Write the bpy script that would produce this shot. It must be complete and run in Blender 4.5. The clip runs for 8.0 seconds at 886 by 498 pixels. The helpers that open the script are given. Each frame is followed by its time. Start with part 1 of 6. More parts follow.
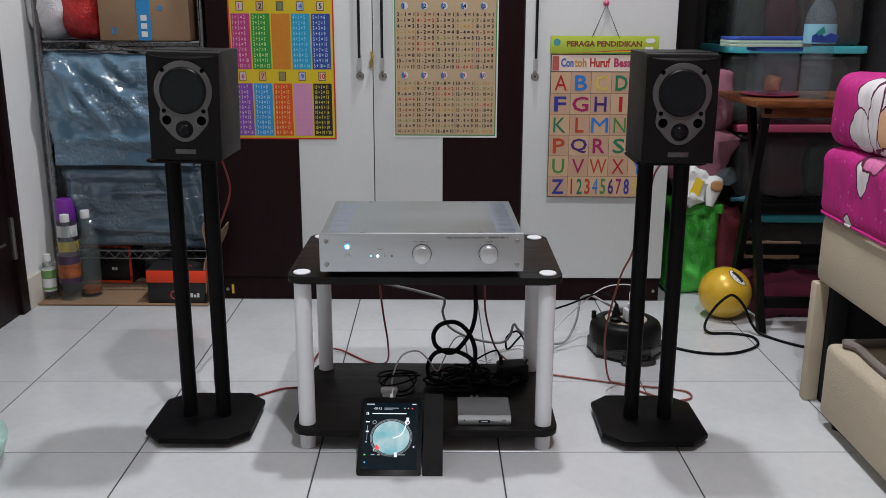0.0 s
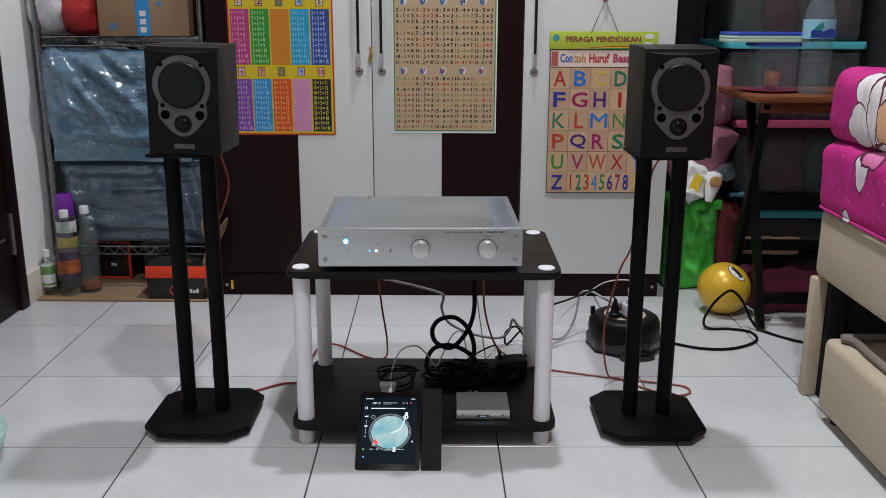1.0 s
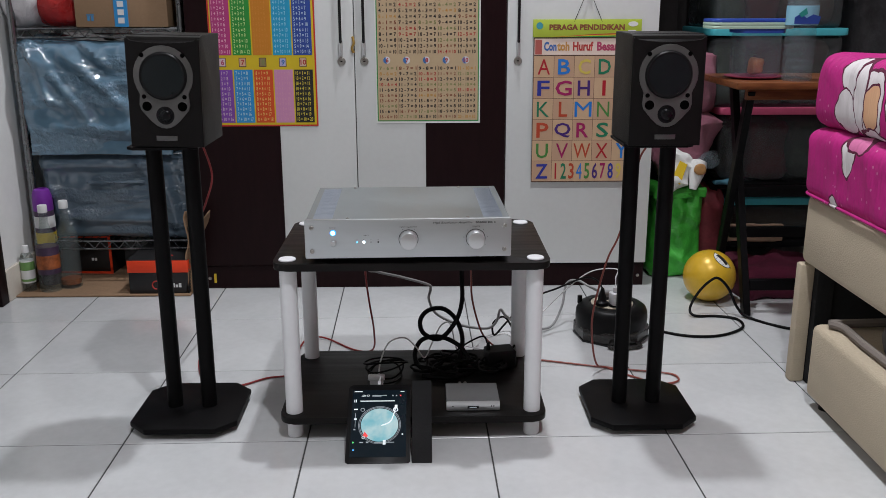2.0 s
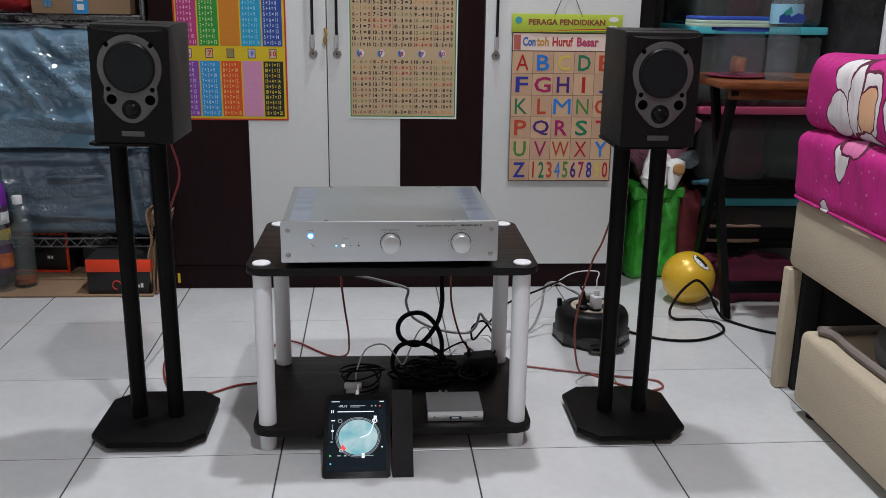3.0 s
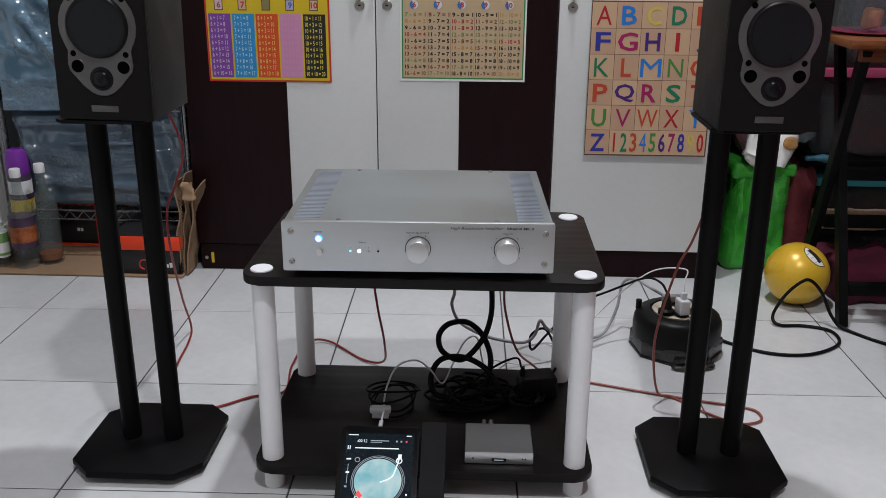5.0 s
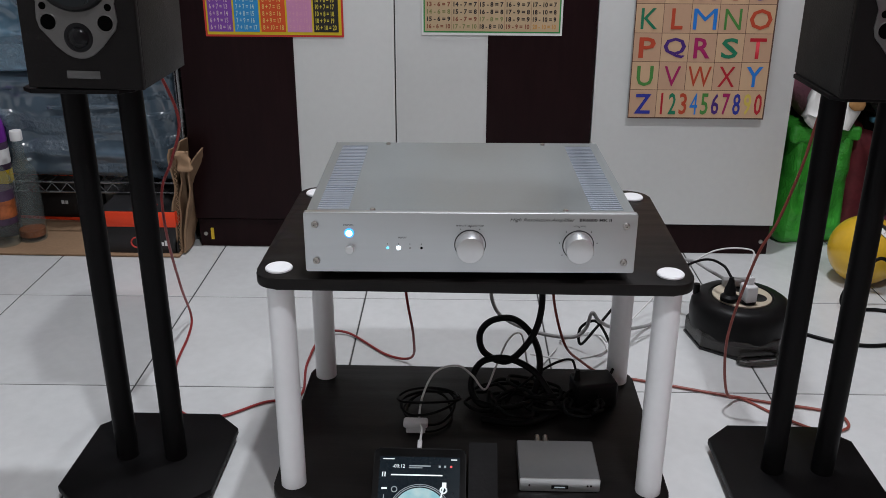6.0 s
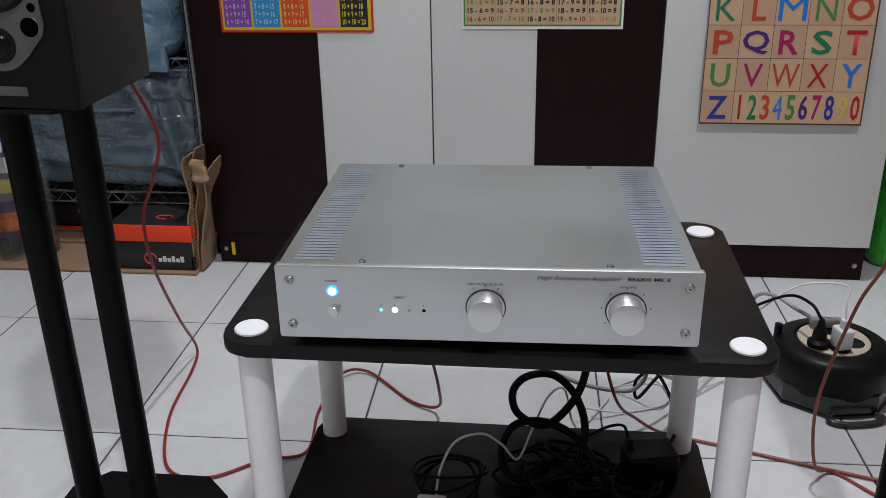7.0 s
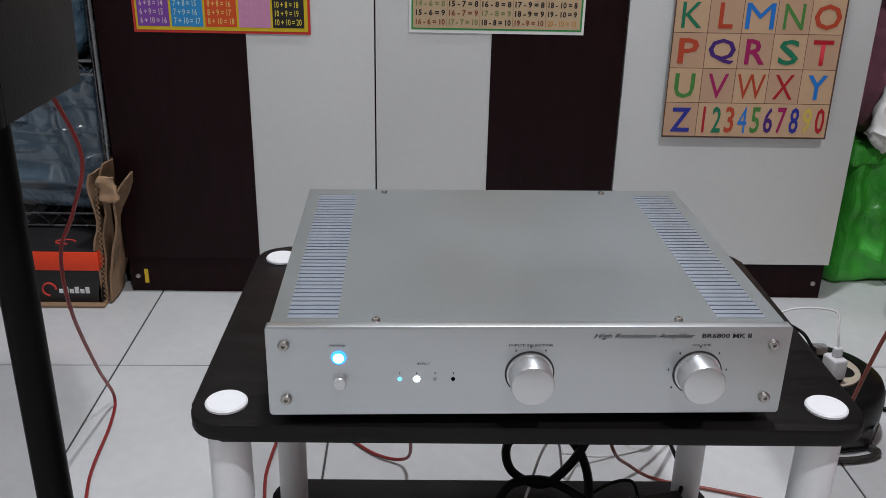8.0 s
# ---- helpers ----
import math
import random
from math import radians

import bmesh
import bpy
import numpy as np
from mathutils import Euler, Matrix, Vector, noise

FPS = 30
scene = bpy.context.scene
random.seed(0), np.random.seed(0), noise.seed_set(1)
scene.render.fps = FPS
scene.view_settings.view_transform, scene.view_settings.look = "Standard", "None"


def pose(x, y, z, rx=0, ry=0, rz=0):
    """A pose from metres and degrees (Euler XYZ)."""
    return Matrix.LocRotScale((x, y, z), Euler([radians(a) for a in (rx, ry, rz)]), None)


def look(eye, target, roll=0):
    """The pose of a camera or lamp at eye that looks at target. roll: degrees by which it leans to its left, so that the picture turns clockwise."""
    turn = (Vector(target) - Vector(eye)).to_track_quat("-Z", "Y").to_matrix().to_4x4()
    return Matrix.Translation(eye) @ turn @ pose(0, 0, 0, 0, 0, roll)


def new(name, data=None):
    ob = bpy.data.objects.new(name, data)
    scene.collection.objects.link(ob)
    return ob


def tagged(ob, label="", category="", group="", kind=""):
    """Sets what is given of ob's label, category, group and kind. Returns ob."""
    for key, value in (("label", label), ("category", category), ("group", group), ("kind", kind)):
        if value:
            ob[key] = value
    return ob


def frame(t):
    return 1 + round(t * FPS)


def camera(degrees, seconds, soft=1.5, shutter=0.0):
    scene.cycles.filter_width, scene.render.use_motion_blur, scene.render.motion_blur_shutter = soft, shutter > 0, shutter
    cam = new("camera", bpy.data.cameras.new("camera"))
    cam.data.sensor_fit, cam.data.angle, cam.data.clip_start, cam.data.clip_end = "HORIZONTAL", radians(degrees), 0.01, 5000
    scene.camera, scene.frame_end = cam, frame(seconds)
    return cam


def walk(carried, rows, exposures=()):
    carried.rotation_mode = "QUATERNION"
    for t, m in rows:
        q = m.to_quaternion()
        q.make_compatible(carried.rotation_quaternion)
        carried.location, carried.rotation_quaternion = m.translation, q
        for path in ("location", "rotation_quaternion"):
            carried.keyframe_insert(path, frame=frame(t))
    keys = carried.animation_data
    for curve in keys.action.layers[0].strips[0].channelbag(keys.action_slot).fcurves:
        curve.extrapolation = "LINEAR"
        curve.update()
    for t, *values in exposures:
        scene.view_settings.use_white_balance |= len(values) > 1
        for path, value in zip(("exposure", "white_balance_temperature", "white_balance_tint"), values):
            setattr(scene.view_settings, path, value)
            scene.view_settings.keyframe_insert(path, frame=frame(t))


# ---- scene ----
cam = camera(52.5, 8.0, soft=0.7)
PATH = [
    (0, (0.042, -0.092, 0.943), (0.032, 1.843, 0.441), 0.2),
    (0.5, (0.04, -0.094, 0.943), (0.033, 1.841, 0.437), 0.2),
    (1, (0.045, -0.094, 0.938), (0.035, 1.84, 0.43), 0.2),
    (1.5, (0.042, -0.092, 0.94), (0.035, 1.84, 0.423), 0.4),
    (1.7, (0.04, -0.089, 0.934), (0.047, 1.841, 0.411), 0.3),
    (2.8, (-0.019, -0.01, 0.932), (0.099, 1.915, 0.398), 0.1),
    (3, (-0.021, 0.015, 0.931), (0.106, 1.936, 0.389), 0.9),
    (3.5, (-0.009, 0.116, 0.922), (-0.044, 2.027, 0.335), -0),
    (4, (0.039, 0.222, 0.923), (-0.104, 2.128, 0.334), 0.2),
    (4.5, (0.096, 0.283, 0.926), (-0.127, 2.17, 0.301), 0.1),
    (4.7, (0.104, 0.323, 0.924), (-0.064, 2.213, 0.291), 0.2),
    (5.8, (-0.021, 0.601, 0.902), (-0.017, 2.462, 0.17), 0.6),
    (6, (-0.013, 0.65, 0.891), (-0.071, 2.503, 0.141), 0.2),
    (6.5, (0.043, 0.813, 0.873), (-0.074, 2.654, 0.101), 2.2),
    (7, (0.04, 0.919, 0.868), (-0.172, 2.75, 0.091), -1),
    (7.2, (0.029, 0.967, 0.864), (-0.142, 2.807, 0.1), -2.02),
    (7.5, (-0.017, 1.035, 0.869), (-0.07, 2.908, 0.171), -2.2),
    (7.8, (-0.072, 1.072, 0.857), (0.005, 2.955, 0.184), -2.8),
    (8, (-0.1, 1.089, 0.837), (-0.058, 2.935, 0.07), 1.2),
]
walk(cam, [(t, look(eye, target, roll)) for t, eye, target, roll in PATH])

# ---- world, lamps, exposure ----
world = bpy.data.worlds.new("night_room")
world.use_nodes = True
world.node_tree.nodes["Background"].inputs["Color"].default_value = (0.5, 0.6, 0.8, 1)
world.node_tree.nodes["Background"].inputs["Strength"].default_value = 0.02
scene.world = world
scene.view_settings.exposure = 0.0

CEILING = 3.3
LAMPS = [(0.24, 2.37), (0.41, 0.38)]


def ceiling_lamp_light(x, y, power):
    data = bpy.data.lights.new("ceiling_bulb", "AREA")
    data.shape, data.size, data.energy, data.color = "DISK", 0.13, power, (0.915, 0.935, 0.985)
    ob = new("ceiling_bulb", data)
    ob.matrix_world = pose(x, y, CEILING - 0.085)
    return ob


for lx, ly in LAMPS:
    ceiling_lamp_light(lx, ly, 47.0)


# ---- materials ----
def mat(name, color, rough=0.5, metal=0.0, var=0.12, scale=6.0, fine=90.0, bump=0.0, bump_scale=120.0, coat=0.0,
        trans=0.0, ior=1.45, rough_var=0.08, emit=None, strength=0.0, island=0.0, alpha=1.0, stretch=(1, 1, 1), spec=0.5):
    m = bpy.data.materials.new(name)
    m.use_nodes = True
    nt = m.node_tree
    n, l = nt.nodes, nt.links
    b = n["Principled BSDF"]
    b.inputs["Roughness"].default_value = rough
    b.inputs["Metallic"].default_value = metal
    b.inputs["IOR"].default_value = ior
    b.inputs["Coat Weight"].default_value = coat
    b.inputs["Transmission Weight"].default_value = trans
    b.inputs["Alpha"].default_value = alpha
    b.inputs["Specular IOR Level"].default_value = spec
    tc = n.new("ShaderNodeTexCoord")
    mp = n.new("ShaderNodeMapping")
    mp.inputs["Scale"].default_value = stretch
    l.new(tc.outputs["Object"], mp.inputs["Vector"])
    big = n.new("ShaderNodeTexNoise")
    big.inputs["Scale"].default_value = scale
    big.inputs["Detail"].default_value = 5
    small = n.new("ShaderNodeTexNoise")
    small.inputs["Scale"].default_value = fine
    small.inputs["Detail"].default_value = 3
    l.new(mp.outputs["Vector"], big.inputs["Vector"])
    l.new(mp.outputs["Vector"], small.inputs["Vector"])
    mix = n.new("ShaderNodeMath")
    mix.operation = "MULTIPLY_ADD"
    mix.inputs[1].default_value = 0.65
    l.new(big.outputs["Fac"], mix.inputs[0])
    half = n.new("ShaderNodeMath")
    half.operation = "MULTIPLY"
    half.inputs[1].default_value = 0.35
    l.new(small.outputs["Fac"], half.inputs[0])
    l.new(half.outputs[0], mix.inputs[2])
    ramp = n.new("ShaderNodeMapRange")
    ramp.inputs["From Min"].default_value = 0.3
    ramp.inputs["From Max"].default_value = 0.7
    ramp.inputs["To Min"].default_value = 1 - var
    ramp.inputs["To Max"].default_value = 1 + var * 0.6
    l.new(mix.outputs[0], ramp.inputs["Value"])
    fac = ramp.outputs["Result"]
    if island:
        info = n.new("ShaderNodeObjectInfo")
        r2 = n.new("ShaderNodeMapRange")
        r2.inputs["To Min"].default_value = 1 - island
        r2.inputs["To Max"].default_value = 1 + island
        l.new(info.outputs["Random"], r2.inputs["Value"])
        mu = n.new("ShaderNodeMath")
        mu.operation = "MULTIPLY"
        l.new(fac, mu.inputs[0])
        l.new(r2.outputs["Result"], mu.inputs[1])
        fac = mu.outputs[0]
    vm = n.new("ShaderNodeVectorMath")
    vm.operation = "SCALE"
    vm.inputs[0].default_value = color
    l.new(fac, vm.inputs["Scale"])
    l.new(vm.outputs["Vector"], b.inputs["Base Color"])
    if rough_var:
        rr = n.new("ShaderNodeMapRange")
        rr.inputs["From Min"].default_value, rr.inputs["From Max"].default_value = 0.3, 0.7
        rr.inputs["To Min"].default_value = max(0.0, rough - rough_var)
        rr.inputs["To Max"].default_value = min(1.0, rough + rough_var)
        l.new(big.outputs["Fac"], rr.inputs["Value"])
        l.new(rr.outputs["Result"], b.inputs["Roughness"])
    if bump:
        bn = n.new("ShaderNodeTexNoise")
        bn.inputs["Scale"].default_value = bump_scale
        bn.inputs["Detail"].default_value = 4
        l.new(mp.outputs["Vector"], bn.inputs["Vector"])
        bp = n.new("ShaderNodeBump")
        bp.inputs["Strength"].default_value = bump
        bp.inputs["Distance"].default_value = 0.004
        l.new(bn.outputs["Fac"], bp.inputs["Height"])
        l.new(bp.outputs["Normal"], b.inputs["Normal"])
    if emit:
        b.inputs["Emission Color"].default_value = (*emit, 1)
        b.inputs["Emission Strength"].default_value = strength
    return m


def glass_mat(name, tint, rough=0.05, see=0.75, clear=None):
    """Thin clear plastic or glass: mostly see-through, with a gloss."""
    m = bpy.data.materials.new(name)
    m.use_nodes = True
    n, l = m.node_tree.nodes, m.node_tree.links
    b = n["Principled BSDF"]
    b.inputs["Base Color"].default_value = (*tint, 1)
    b.inputs["Roughness"].default_value = rough
    b.inputs["Specular IOR Level"].default_value = 0.8
    tr = n.new("ShaderNodeBsdfTransparent")
    tr.inputs["Color"].default_value = (*(clear or [0.6 + 0.4 * c for c in tint]), 1)
    mx = n.new("ShaderNodeMixShader")
    tc = n.new("ShaderNodeTexCoord")
    nz = n.new("ShaderNodeTexNoise")
    nz.inputs["Scale"].default_value = 25
    mr = n.new("ShaderNodeMapRange")
    mr.inputs["To Min"].default_value, mr.inputs["To Max"].default_value = see - 0.12, see + 0.12
    l.new(tc.outputs["Object"], nz.inputs["Vector"])
    l.new(nz.outputs["Fac"], mr.inputs["Value"])
    l.new(mr.outputs["Result"], mx.inputs["Fac"])
    l.new(b.outputs["BSDF"], mx.inputs[1])
    l.new(tr.outputs["BSDF"], mx.inputs[2])
    l.new(mx.outputs["Shader"], n["Material Output"].inputs["Surface"])
    return m


def wood_mat(name, dark, light, scale=3.0, stretch=(1, 14, 14), rough=0.45, bump=0.1, spec=0.28):
    m = mat(name, light, rough=rough, spec=spec, var=0.25, scale=scale, fine=60, stretch=stretch, bump=bump, bump_scale=40)
    n, l = m.node_tree.nodes, m.node_tree.links
    b = n["Principled BSDF"]
    wv = n.new("ShaderNodeTexNoise")
    wv.inputs["Scale"].default_value = scale * 2
    wv.inputs["Detail"].default_value = 8
    mp = [x for x in n if x.type == "MAPPING"][0]
    l.new(mp.outputs["Vector"], wv.inputs["Vector"])
    cr = n.new("ShaderNodeValToRGB")
    cr.color_ramp.elements[0].position, cr.color_ramp.elements[1].position = 0.35, 0.68
    cr.color_ramp.elements[0].color, cr.color_ramp.elements[1].color = (*dark, 1), (*light, 1)
    l.new(wv.outputs["Fac"], cr.inputs["Fac"])
    l.new(cr.outputs["Color"], b.inputs["Base Color"])
    return m


def crinkle_mat(name, color, rough=0.22, strength=0.6, scale=9.0, see=0.0, var=0.35):
    """Creased plastic film."""
    m = mat(name, color, rough=rough, var=var, scale=5, fine=30, rough_var=0.1, coat=0.3)
    n, l = m.node_tree.nodes, m.node_tree.links
    b = n["Principled BSDF"]
    tc = n.new("ShaderNodeTexCoord")
    nz = n.new("ShaderNodeTexNoise")
    nz.inputs["Scale"].default_value = scale
    nz.inputs["Detail"].default_value = 6
    nz.inputs["Distortion"].default_value = 1.2
    vo = n.new("ShaderNodeTexVoronoi")
    vo.feature = "DISTANCE_TO_EDGE"
    vo.inputs["Scale"].default_value = scale * 1.6
    ad = n.new("ShaderNodeMath")
    ad.operation = "MULTIPLY_ADD"
    ad.inputs[1].default_value = 0.5
    l.new(tc.outputs["Object"], nz.inputs["Vector"])
    l.new(nz.outputs["Color"], vo.inputs["Vector"])
    l.new(vo.outputs["Distance"], ad.inputs[0])
    l.new(nz.outputs["Fac"], ad.inputs[2])
    bp = n.new("ShaderNodeBump")
    bp.inputs["Strength"].default_value = strength
    bp.inputs["Distance"].default_value = 0.02
    l.new(ad.outputs[0], bp.inputs["Height"])
    l.new(bp.outputs["Normal"], b.inputs["Normal"])
    l.new(bp.outputs["Normal"], b.inputs["Coat Normal"])
    b.inputs["Alpha"].default_value = 1 - see
    return m


M_WALL = mat("white_wall_paint", (0.84, 0.84, 0.83), 0.75, var=0.06, scale=2.2, fine=40, bump=0.12, bump_scale=60)
M_CEIL = mat("white_ceiling_paint", (0.8, 0.8, 0.8), 0.85, var=0.04)
M_TILE = mat("glazed_white_floor_tile", (0.575, 0.585, 0.59), 0.2, var=0.10, scale=5.0, fine=45, rough_var=0.07, island=0.035, bump=0.02, bump_scale=18)
M_GROUT = mat("dark_grout", (0.06, 0.06, 0.06), 0.9, var=0.3)
M_SKIRT = mat("cream_skirting_tile", (0.62, 0.57, 0.5), 0.35, var=0.08)
M_DARKWOOD = wood_mat("dark_brown_laminate", (0.0125, 0.0042, 0.0050), (0.0165, 0.0057, 0.0067), 4.0, (10, 10, 1), 0.45, 0.05, 0.14)
M_WHITE_LAM = mat("white_laminate", (0.715, 0.73, 0.72), 0.42, var=0.05, scale=3, fine=60, bump=0.02)
M_DOORWOOD = wood_mat("dark_brown_door", (0.0085, 0.0030, 0.0036), (0.015, 0.0056, 0.0062), 4.0, (8, 8, 1), 0.45, 0.06, 0.14)
M_BLACKWOOD = wood_mat("black_wood_grain_board", (0.006, 0.0052, 0.0052), (0.0100, 0.0085, 0.008), 3.0, (1.5, 18, 18), 0.40, 0.06, 0.2)
M_WHITEPL = mat("white_plastic_tube", (0.80, 0.81, 0.83), 0.38, var=0.05, scale=10)
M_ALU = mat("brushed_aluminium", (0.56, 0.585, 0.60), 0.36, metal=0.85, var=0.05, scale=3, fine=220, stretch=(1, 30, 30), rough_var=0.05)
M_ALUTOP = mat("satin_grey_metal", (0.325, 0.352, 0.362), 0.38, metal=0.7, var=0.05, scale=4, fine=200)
M_KNOB = mat("turned_aluminium", (0.66, 0.67, 0.68), 0.33, metal=0.85, var=0.04)
M_STEEL = mat("steel_screw", (0.45, 0.43, 0.40), 0.35, metal=1.0, var=0.2, scale=80)
M_CHROME = mat("chromed_wire", (0.24, 0.25, 0.26), 0.25, metal=1.0, var=0.15, scale=20)
M_BLACKMETAL = mat("black_powder_coat", (0.0045, 0.0042, 0.0046), 0.45, var=0.25, scale=14, fine=300, bump=0.08, bump_scale=600, spec=0.10)
M_BLACKPL = mat("black_plastic", (0.007, 0.007, 0.0075), 0.42, var=0.25, scale=20, spec=0.2)
M_BLACKGLOSS = mat("black_gloss_plastic", (0.008, 0.008, 0.009), 0.16, var=0.2)
M_VINYL = mat("dark_charcoal_cabinet_vinyl", (0.020, 0.019, 0.018), 0.48, var=0.18, scale=9, fine=240, bump=0.15, bump_scale=420, spec=0.18)
M_BAFFLE = mat("black_baffle", (0.008, 0.007, 0.007), 0.5, var=0.2, scale=20, fine=300, bump=0.1, bump_scale=400, spec=0.12)
M_TRIM = mat("grey_driver_trim", (0.100, 0.097, 0.095), 0.36, var=0.12, scale=30, metal=0.4)
M_CONE = mat("black_driver_cone", (0.005, 0.008, 0.0095), 0.34, var=0.2, scale=40, spec=0.3)
M_DOME = mat("tweeter_dome", (0.005, 0.005, 0.006), 0.25, var=0.1, spec=0.2)
M_HOLE = mat("dark_hole", (0.002, 0.002, 0.002), 0.9, var=0.1, spec=0.0)
M_BADGE = mat("grey_badge", (0.10, 0.10, 0.10), 0.35, metal=0.6, var=0.1)
M_INK = mat("black_print", (0.015, 0.015, 0.017), 0.6, var=0.1)
M_LED = mat("blue_white_led", (0.4, 0.8, 1.0), 0.4, emit=(0.50, 0.85, 1.0), strength=4.0)
M_LEDHALO = mat("blue_led_bloom", (0.1, 0.4, 1.0), 0.4, emit=(0.02, 0.32, 1.0), strength=1.5)
M_LEDW = mat("white_led", (0.8, 0.95, 1.0), 0.4, emit=(0.75, 0.93, 1.0), strength=4.0)
M_LEDS = mat("small_blue_led", (0.2, 0.6, 0.9), 0.4, emit=(0.1, 0.55, 0.9), strength=2.0)
M_LAMPGLOW = mat("lamp_diffuser", (0.9, 0.9, 0.9), 0.5, emit=(0.95, 0.98, 1.0), strength=2.5)
M_CARD = mat("brown_cardboard", (0.27, 0.17, 0.10), 0.8, var=0.18, scale=7, fine=120, bump=0.12, bump_scale=80)
M_CARDBOX = mat("kraft_box_cardboard", (0.34, 0.215, 0.125), 0.75, var=0.12, scale=5, fine=120)
M_TAPE = mat("blue_packing_tape", (0.03, 0.26, 0.58), 0.3, var=0.1)
M_BLUEINK = mat("blue_carton_print", (0.06, 0.22, 0.42), 0.7, var=0.2)
M_REDBAG = crinkle_mat("red_plastic_bag", (0.55, 0.02, 0.02), 0.3, 0.5)
M_WHITEBAG = crinkle_mat("white_plastic_bag", (0.62, 0.60, 0.62), 0.35, 0.5)


def film_mat(name, color, tilt, scale=2.6, strength=0.42, rough=0.13):
    """Taut clear film over cloth: long slanting creases that catch the light."""
    m = mat(name, color, rough=rough, var=0.4, scale=3.5, fine=22, rough_var=0.04, spec=0.8, coat=0.9)
    n, l = m.node_tree.nodes, m.node_tree.links
    b = n["Principled BSDF"]
    tc = n.new("ShaderNodeTexCoord")
    mp = n.new("ShaderNodeMapping")
    mp.inputs["Rotation"].default_value = (0, radians(tilt), 0)
    mp.inputs["Scale"].default_value = (1.0, 0.6, 4.0)
    rg = n.new("ShaderNodeTexNoise")
    rg.noise_type = "RIDGED_MULTIFRACTAL"
    rg.inputs["Scale"].default_value, rg.inputs["Detail"].default_value, rg.inputs["Distortion"].default_value = scale, 5, 0.7
    fn = n.new("ShaderNodeTexNoise")
    fn.inputs["Scale"].default_value, fn.inputs["Detail"].default_value = 85, 6
    ad = n.new("ShaderNodeMath")
    ad.operation = "MULTIPLY_ADD"
    ad.inputs[1].default_value = 0.9
    l.new(tc.outputs["Object"], mp.inputs["Vector"])
    l.new(mp.outputs["Vector"], rg.inputs["Vector"])
    l.new(tc.outputs["Object"], fn.inputs["Vector"])
    patch = n.new("ShaderNodeTexNoise")
    patch.inputs["Scale"].default_value, patch.inputs["Detail"].default_value = 4.5, 2
    l.new(mp.outputs["Vector"], patch.inputs["Vector"])
    gate = n.new("ShaderNodeMapRange")
    gate.inputs["From Min"].default_value, gate.inputs["From Max"].default_value = 0.50, 0.64
    l.new(patch.outputs["Fac"], gate.inputs["Value"])
    crumple = n.new("ShaderNodeMath")
    crumple.operation = "MULTIPLY"
    l.new(fn.outputs["Fac"], crumple.inputs[0])
    l.new(gate.outputs["Result"], crumple.inputs[1])
    l.new(crumple.outputs[0], ad.inputs[0])
    l.new(rg.outputs["Fac"], ad.inputs[2])
    bp = n.new("ShaderNodeBump")
    bp.inputs["Strength"].default_value, bp.inputs["Distance"].default_value = strength, 0.03
    l.new(ad.outputs[0], bp.inputs["Height"])
    l.new(bp.outputs["Normal"], b.inputs["Normal"])
    l.new(bp.outputs["Normal"], b.inputs["Coat Normal"])
    b.inputs["Coat Roughness"].default_value = 0.06
    return m


M_BLUEFILM = film_mat("blue_grey_plastic_film", (0.130, 0.232, 0.320), 38, 2.6, 0.55, 0.11)
M_BLUEFILM2 = film_mat("smoky_plastic_film", (0.110, 0.160, 0.210), 80, 1.6, 0.40, 0.14)
M_GREENBAG = crinkle_mat("green_fabric_bag", (0.05, 0.42, 0.04), 0.55, 0.35, 6.0)
M_PINKBAG = crinkle_mat("pink_plastic_bag", (0.62, 0.24, 0.33), 0.35, 1.0, 13.0)
M_PALEGREEN = crinkle_mat("pale_green_plastic_bag", (0.42, 0.62, 0.55), 0.35, 0.5)
M_ORANGE = mat("orange_red_card", (0.82, 0.055, 0.012), 0.55, var=0.08)
M_BLACKCARD = mat("black_card", (0.015, 0.014, 0.015), 0.5, var=0.2)
M_WHITEINK = mat("white_print", (0.7, 0.7, 0.7), 0.6, var=0.05)
M_REDINK = mat("red_print", (0.55, 0.05, 0.04), 0.6, var=0.05)
M_GLASS = glass_mat("clear_glass", (0.22, 0.25, 0.25), 0.04, 0.80, (0.93, 0.96, 0.95))
M_PET = glass_mat("clear_plastic", (0.34, 0.40, 0.44), 0.08, 0.84, (0.94, 0.97, 0.98))
M_BOXPL = glass_mat("cloudy_storage_plastic", (0.11, 0.125, 0.13), 0.3, 0.62)
M_LIQUID = mat("amber_syrup_label", (0.25, 0.07, 0.02), 0.4, var=0.4, scale=30)
M_LABELDK = mat("dark_purple_label", (0.06, 0.035, 0.07), 0.45, var=0.5, scale=25)
M_LABELOR = mat("orange_label_fruit", (0.34, 0.095, 0.03), 0.45, var=0.75, scale=34)
M_PURPLE = mat("purple_can", (0.19, 0.03, 0.33), 0.35, var=0.12)
M_YELLOWPR = mat("yellow_print", (0.8, 0.55, 0.03), 0.5, var=0.1)
M_GREENPR = mat("green_label", (0.16, 0.32, 0.10), 0.5, var=0.2)
M_WHITECAP = mat("white_cap", (0.75, 0.75, 0.75), 0.45, var=0.05)
M_BALL = mat("pearly_yellow_vinyl", (0.72, 0.44, 0.03), 0.34, var=0.12, scale=8, coat=0.4, metal=0.15)
M_BEIGE = mat("beige_woven_upholstery", (0.50, 0.42, 0.31), 0.85, var=0.14, scale=4, fine=160, bump=0.35, bump_scale=190, stretch=(1, 1, 3))
